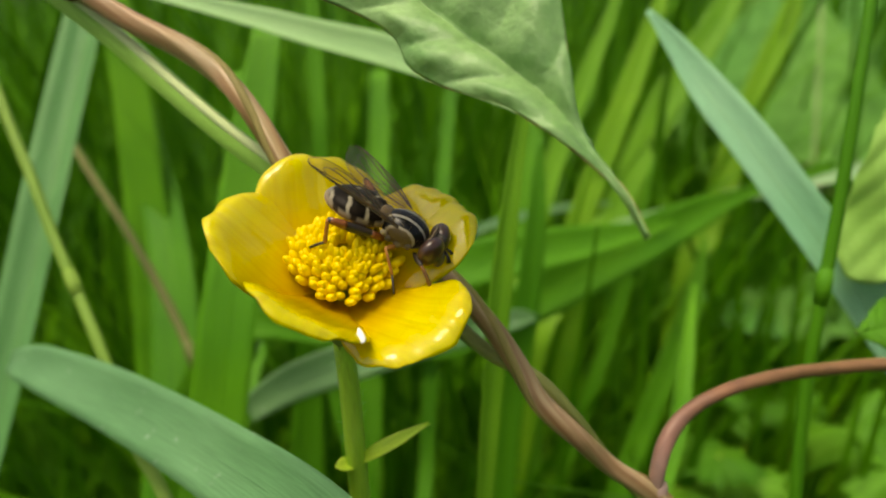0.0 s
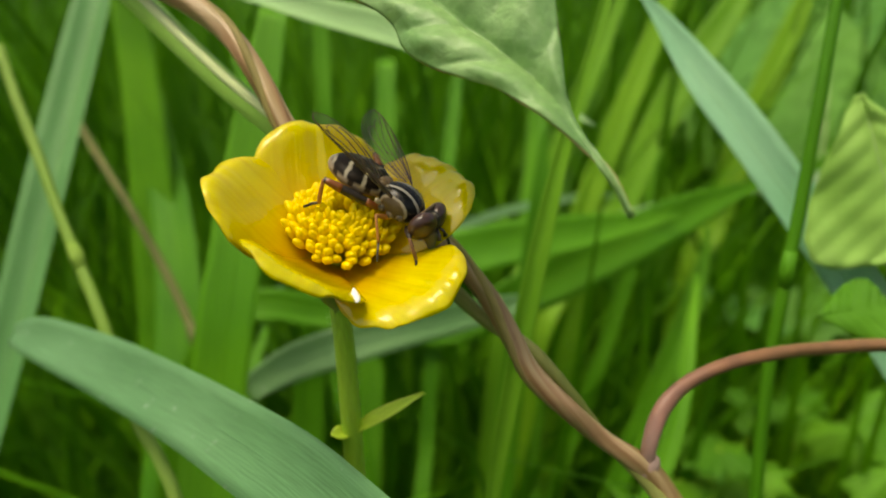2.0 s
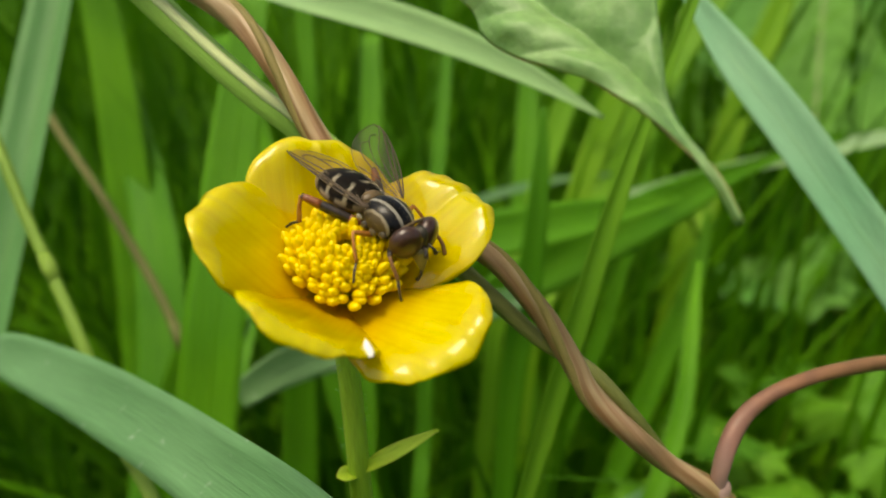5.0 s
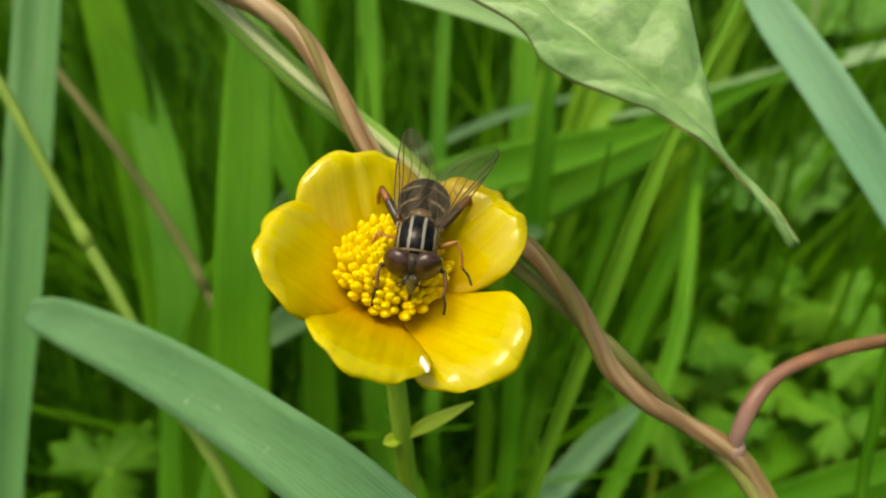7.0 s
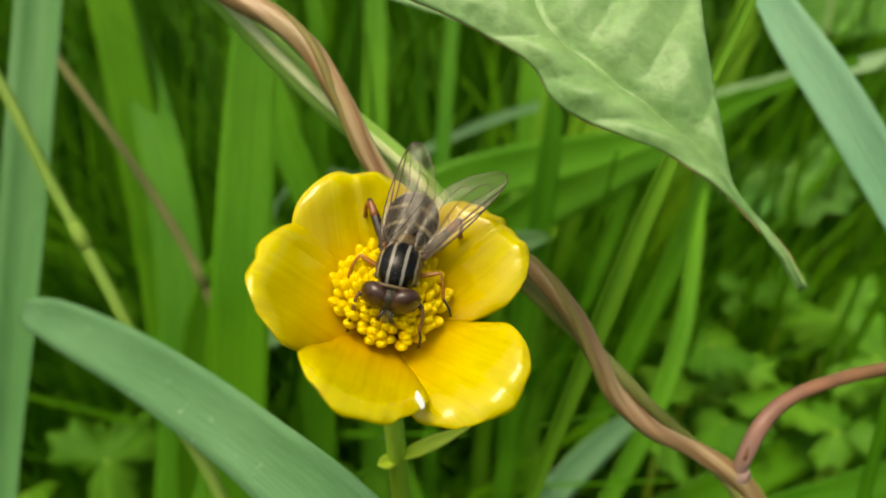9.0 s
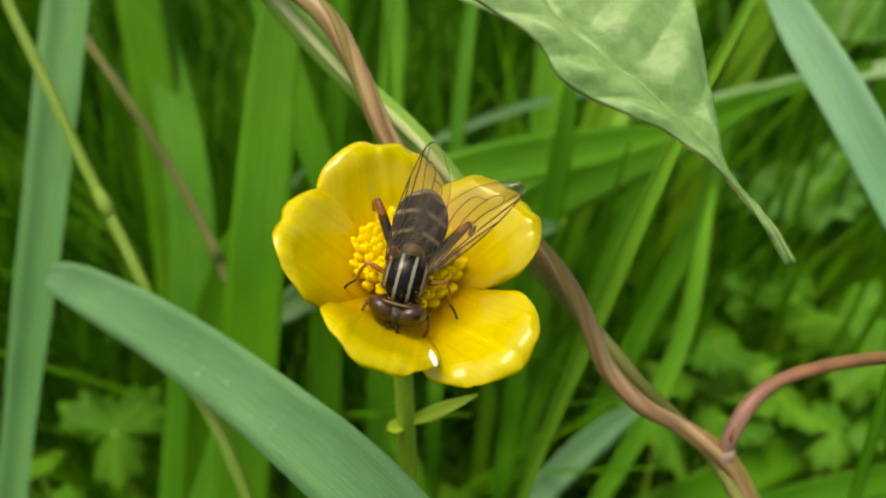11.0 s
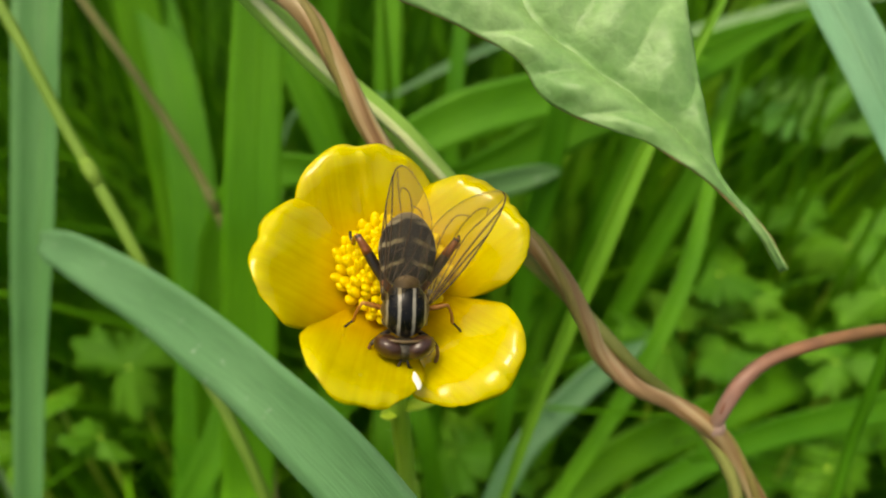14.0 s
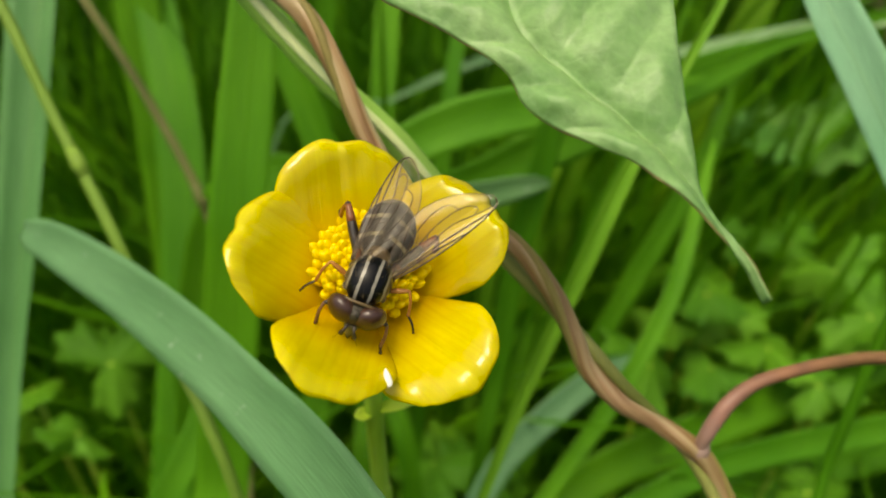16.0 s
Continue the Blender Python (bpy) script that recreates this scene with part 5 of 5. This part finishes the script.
        for f0, f1 in ((0.70, 0.97), (0.04, 0.26)):
            bm = bmesh.new()
            tube(bm, [(hip + (knee - hip) * (f0 + (f1 - f0) * i / 4)) * np.array((side, 1, 1)) * MM for i in range(5)], [(0.015 + 0.36 * spindle(f0 + (f1 - f0) * i / 4)) * MM for i in range(5)], 9)
            part("femur_band", bm, M_FEMUR, femur, "orange band of the femur")
        bm = bmesh.new()
        ellipsoid(bm, (side * 1.75 * MM, -1.3 * MM, -0.1 * MM), (0.16 * MM, 0.3 * MM, 0.26 * MM), None, 10, 7)
        part("haltere", bm, M_PALEBODY, fly, "small pale haltere")
        bm = bmesh.new()
        for y, z, r in ((0.9, -0.35, 0.34), (0.1, -0.55, 0.4), (-0.8, -0.5, 0.34)):
            ellipsoid(bm, (side * (1.45 + 0.1 * (y < 0.5)) * MM, y * MM, z * MM), (0.3 * MM, r * MM, r * MM), None, 10, 7)
        part("pleura", bm, M_PLEURA, fly, "brown dusted side plates")
    bm = bmesh.new()
    rng = np.random.RandomState(5)
    for i in range(420):
        d = unit(rng.normal(size=3))
        if d[2] < -0.6:
            continue
        c = d * np.array((1.62, 2.05, 1.42)) * MM
        tube(bm, [c, c + (d + rng.normal(size=3) * 0.3) * 0.32 * MM], [0.012 * MM, 0.004 * MM], 3)
    tagged(part("body_hairs", bm, M_HAIR, fly, "fine golden hairs"), kind="stuff")
    return fly, wings


fly, wings = hoverfly()

# ---------------------------------------------------------------- what moves
# time, then sweep, lift and tilt of the right wing and of the left wing
WING_ROWS = [
    (0.0, 37, 29, 0, 40, -5, 1),
    (0.5, 39, 40, -1, 36, 0, -1),
    (1.0, 16, 33, 0, 35, 6, -1),
    (1.5, 29, 39, -1, 34, 6, -8),
    (2.0, 47, 33, -8, 38, 3, -6),
    (2.5, -10, 2, 2, 38, 3, -4),
    (3.0, -13, -1, 2, 38, 6, -3),
    (5.5, 3, -5, 4, 34, -1, 3),
    (6.0, 6, -6, 5, 33, -6, 5),
    (6.5, 6, -1, 7, 31, -2, 0),
    (7.0, 5, 9, 10, 27, 7, 2),
    (7.5, 2, -1, 5, 34, -2, -3),
    (8.0, 2, 5, -3, 33, 4, -2),
    (10.5, -4, 6, -5, 36, 10, -2),
    (11.0, -4, 6, -4, 36, 11, -2),
    (11.5, -4, 5, -3, 36, 13, -2),
    (12.0, -1, 3, -3, 34, 14, -1),
    (12.5, 1, 0, -2, 32, 16, -1),
    (13.0, 0, 3, -3, 33, 16, -2),
    (13.5, -1, 6, -4, 33, 16, -2),
    (14.0, -2, 9, -4, 34, 16, -3),
    (14.5, -2, 12, -5, 35, 16, -4),
    (15.0, -3, 8, -8, 36, 17, -3),
    (15.5, -3, 4, -11, 37, 18, -3),
    (16.0, -3, 0, -15, 37, 19, -2),
]


def motions():
    walk(leaf, [(r[0], pose(*r[1:])) for r in [
        (0.0, -0.00446, 0.06734, 0.46747, 22.69, -10.17, -20.80),
        (0.5, -0.00269, 0.06709, 0.46779, 22.43, -10.12, -22.93),
        (1.0, -0.00456, 0.06813, 0.46682, 19.59, -7.29, -11.17),
        (1.5, -0.00410, 0.06987, 0.46482, 17.31, -7.73, -15.08),
        (2.0, -0.00433, 0.06917, 0.46506, 18.95, -9.81, -19.29),
        (2.5, -0.00037, 0.07257, 0.46528, 15.78, -7.68, -16.71),
        (3.0, 0.00025, 0.07420, 0.46453, 12.77, -6.81, -18.62),
        (5.5, 0.00343, 0.07523, 0.46492, 12.08, -9.61, -23.13),
        (6.0, 0.00425, 0.07727, 0.46377, 6.22, -6.34, -16.71),
        (6.5, 0.00052, 0.07597, 0.46295, 1.20, -0.16, -1.86),
        (7.0, 0.00195, 0.07795, 0.46171, -2.55, -0.35, -5.90),
        (7.5, 0.00494, 0.07931, 0.46167, 2.55, -7.18, -16.96),
        (8.0, 0.00186, 0.07746, 0.46344, 6.08, -5.37, -8.86),
        (10.5, 0.00189, 0.07933, 0.46061, -3.36, -2.68, -6.51),
        (11.0, -0.00053, 0.07753, 0.46198, -0.32, -0.22, -0.76),
        (11.5, 0.00103, 0.07892, 0.46100, -3.04, -1.10, -4.14),
        (12.0, 0.00146, 0.07979, 0.46007, -3.63, -2.04, -4.77),
        (12.5, -0.00075, 0.08044, 0.45822, -3.72, -6.63, -5.95),
        (13.0, -0.00038, 0.07940, 0.45765, -3.66, -4.69, -5.82),
        (13.5, -0.00160, 0.07955, 0.46061, 2.21, -8.41, -6.93),
        (14.0, -0.00126, 0.07999, 0.46085, 2.24, -7.56, -3.94),
        (14.5, -0.00065, 0.07941, 0.45959, -2.76, -5.54, -4.81),
        (15.0, -0.00119, 0.07843, 0.46021, -0.23, -5.52, -2.52),
        (15.5, 0.00035, 0.08074, 0.45840, -0.44, -10.53, -7.72),
        (16.0, -0.00027, 0.08016, 0.45864, -4.39, -5.19, -3.64),
    ]])
    twine = [
        (0.0, -0.01458, 0.06819, 0.43593, -10.43, 9.14, 19.85),
        (0.5, -0.01349, 0.06900, 0.43643, -7.96, 7.18, 16.81),
        (1.0, -0.01394, 0.06692, 0.43645, -7.02, 6.35, 16.10),
        (1.5, -0.01426, 0.06815, 0.43611, -6.20, 7.03, 15.51),
        (2.0, -0.01480, 0.06844, 0.43649, -6.02, 6.83, 14.49),
        (2.5, -0.01252, 0.06872, 0.43628, -4.84, 5.66, 14.58),
        (3.0, -0.01329, 0.06925, 0.43639, -6.38, 6.44, 16.00),
        (5.5, -0.01098, 0.06815, 0.43725, -5.16, 6.16, 12.59),
        (6.0, -0.01060, 0.07054, 0.43650, -3.10, 3.49, 6.08),
        (6.5, -0.01070, 0.07216, 0.43510, -3.19, 1.89, 3.60),
        (7.0, -0.01106, 0.07243, 0.43518, -1.38, 0.59, 1.27),
        (7.5, -0.01049, 0.07139, 0.43561, -0.39, 1.74, 3.08),
        (8.0, -0.01053, 0.07201, 0.43532, 0.41, 0.79, 1.61),
        (10.5, -0.01099, 0.07463, 0.43395, 4.90, -3.43, -6.59),
        (11.0, -0.01144, 0.07422, 0.43445, 4.23, -2.24, -5.31),
        (11.5, -0.01077, 0.07363, 0.43425, 4.39, -1.48, -3.24),
        (12.0, -0.01062, 0.07374, 0.43400, 2.21, -1.14, -2.15),
        (12.5, -0.01254, 0.07312, 0.43372, 0.52, -1.01, -0.14),
        (13.0, -0.01163, 0.07307, 0.43364, -0.20, -0.72, -0.16),
        (13.5, -0.01266, 0.07519, 0.43326, -0.08, -2.12, -1.54),
        (14.0, -0.01145, 0.07550, 0.43265, 0.71, -2.14, -1.43),
        (14.5, -0.01140, 0.07532, 0.43282, -0.25, -2.26, -2.10),
        (15.0, -0.01121, 0.07581, 0.43194, -0.28, -3.06, -2.68),
        (15.5, -0.01048, 0.07414, 0.43255, -0.22, -1.21, 0.72),
        (16.0, -0.01044, 0.07502, 0.43246, -2.03, -1.01, 0.21),
    ]
    walk(vine, [(r[0], pose(*r[1:])) for r in twine])
    walk(host, [(r[0], pose(*r[1:])) for r in twine])
    joint = Matrix.Translation(vine_petiole.location)
    lifted = [Matrix.Rotation(radians(-6 * max(0.0, min(1.0, (7 - r[0]) / 3))), 4, Vector((0.0, 0.87, -0.5))) for r in twine]
    walk(vine_petiole, [(r[0], joint @ pose(0, 0, 0, *r[4:]).inverted() @ up) for r, up in zip(twine, lifted)])
    walk(stalk, [(r[0], pose(*r[1:])) for r in [
        (0.0, 0.00338, 0.07094, 0.37357, 5.62, -16.26, 2.59),
        (0.5, 0.00338, 0.07067, 0.37390, 8.95, -14.17, 0.64),
        (1.0, 0.00340, 0.07094, 0.37353, 5.98, -14.64, 2.01),
        (1.5, 0.00339, 0.07099, 0.37349, 5.86, -14.42, 2.05),
        (2.0, 0.00340, 0.07122, 0.37324, 3.43, -10.70, 2.02),
        (2.5, 0.00339, 0.07105, 0.37346, 6.61, -7.15, -0.37),
        (3.0, 0.00340, 0.07125, 0.37324, 3.68, -8.31, 1.19),
        (5.5, 0.00339, 0.07130, 0.37323, 3.99, -3.04, -0.70),
        (6.0, 0.00339, 0.07139, 0.37314, 3.27, -1.25, -0.96),
        (6.5, 0.00340, 0.07141, 0.37312, 2.37, -2.17, -0.26),
        (7.0, 0.00342, 0.07161, 0.37284, -0.14, -0.02, 0.07),
        (7.5, 0.00345, 0.07177, 0.37262, -2.35, 2.06, 0.21),
        (8.0, 0.00342, 0.07161, 0.37285, 0.11, 0.56, -0.27),
        (10.5, 0.00335, 0.07117, 0.37350, 3.85, -2.94, -0.63),
        (11.0, 0.00339, 0.07143, 0.37309, 0.20, -1.72, 0.56),
        (11.5, 0.00334, 0.07109, 0.37360, 3.40, -2.89, -0.38),
        (12.0, 0.00346, 0.07189, 0.37242, -8.84, 1.63, 3.23),
        (12.5, 0.00348, 0.07198, 0.37228, -9.85, 2.14, 3.50),
        (13.0, 0.00349, 0.07225, 0.37186, -16.73, 4.78, 5.28),
        (13.5, 0.00348, 0.07201, 0.37222, -9.85, 2.75, 3.22),
        (14.0, 0.00350, 0.07213, 0.37196, -12.71, 3.89, 4.01),
        (14.5, 0.00349, 0.07223, 0.37181, -14.76, 5.76, 3.91),
        (15.0, 0.00349, 0.07218, 0.37189, -12.56, 6.42, 2.48),
        (15.5, 0.00348, 0.07192, 0.37231, -6.03, 4.39, 0.58),
        (16.0, 0.00347, 0.07203, 0.37214, -8.78, 1.66, 3.32),
    ]])
    sway = [(0.0, 0.0021), (0.5, 0.0057), (1.0, 0.0020), (1.5, 0.0000), (2.0, -0.0023), (2.5, 0.0042), (3.0, 0.0034)] + [(5.5, 0.012), (16.0, 0.012)]
    for ob in (thin_stem, right_leaf, leaf_tip):
        x, y, z = ob.location
        walk(ob, [(t, pose(x + d, y, z)) for t, d in sway])
    x, y, z = RIGHT
    walk(right_blade, [(t, pose(x + d, y, z)) for t, d in [(0.0, 0.0022), (0.5, 0.0027), (1.0, 0.0027), (1.5, 0.0028), (2.0, 0.0005), (2.5, 0.0021), (3.0, 0.0031), (5.5, 0.0033), (6.0, 0.0072), (6.5, 0.0070), (7.0, 0.0068), (7.5, 0.0048), (8.0, 0.0068), (10.5, 0.0070), (11.0, 0.0063), (11.5, 0.0064), (12.0, 0.0062), (12.5, 0.0063), (13.0, 0.0060), (13.5, 0.0049), (14.0, 0.0067), (14.5, 0.0081), (15.0, 0.0078), (15.5, 0.0078), (16.0, 0.0086)]])
    walk(fly, [(r[0], pose(*r[1:])) for r in [
        (0.0, -0.00370, 0.05853, 0.43264, -28.5, 12.8, -109.1),
        (0.5, -0.00412, 0.05726, 0.43190, -38.0, 6.6, -121.9),
        (1.0, -0.00337, 0.05671, 0.43168, -46.2, 5.7, -125.1),
        (1.5, -0.00401, 0.05671, 0.43168, -42.8, 3.0, -127.4),
        (2.0, -0.00376, 0.05777, 0.43218, -30.7, 6.3, -117.5),
        (2.5, -0.00450, 0.05831, 0.43258, -26.0, 2.3, -120.7),
        (3.0, -0.00478, 0.05820, 0.43253, -24.7, 1.1, -122.0),
        (5.5, -0.00590, 0.05922, 0.43347, -21.9, 2.4, -139.7),
        (6.0, -0.00635, 0.05972, 0.43388, -18.2, -5.8, -173.3),
        (6.5, -0.00699, 0.05870, 0.43336, -18.5, -6.3, 176.7),
        (7.0, -0.00677, 0.05813, 0.43295, -18.4, -6.9, 172.4),
        (7.5, -0.00768, 0.06014, 0.43439, -14.4, -8.0, 167.5),
        (8.0, -0.00761, 0.05999, 0.43425, -15.5, -8.0, 167.0),
        (10.5, -0.00889, 0.05436, 0.43138, -49.5, -12.8, 175.1),
        (11.0, -0.00887, 0.05421, 0.43132, -49.1, -11.3, 171.7),
        (11.5, -0.00867, 0.05412, 0.43121, -49.8, -12.2, 173.9),
        (12.0, -0.00848, 0.05377, 0.43111, -48.3, -6.7, 176.2),
        (12.5, -0.00785, 0.05398, 0.43103, -46.6, -5.8, -176.4),
        (13.0, -0.00811, 0.05346, 0.43093, -50.0, -8.3, -179.8),
        (13.5, -0.00747, 0.05341, 0.43083, -51.0, -4.8, -173.7),
        (14.0, -0.00756, 0.05326, 0.43079, -48.9, -6.3, -175.9),
        (14.5, -0.00829, 0.05376, 0.43117, -42.9, -10.2, 174.7),
        (15.0, -0.00858, 0.05467, 0.43146, -37.5, -13.4, 169.9),
        (15.5, -0.00838, 0.05487, 0.43141, -32.0, -14.9, 169.6),
        (16.0, -0.00850, 0.05512, 0.43169, -28.8, -17.0, 170.6),
    ]])
    for side, w in wings.items():
        k = 1 if side > 0 else 4
        walk(w, [(r[0], pose(side * 0.0013, -0.0007, 0.0009, 0, side * -r[k + 1], side * -(90 - r[k])) @ pose(0, 0, 0, r[k + 2], 0, 0)) for r in WING_ROWS])


motions()
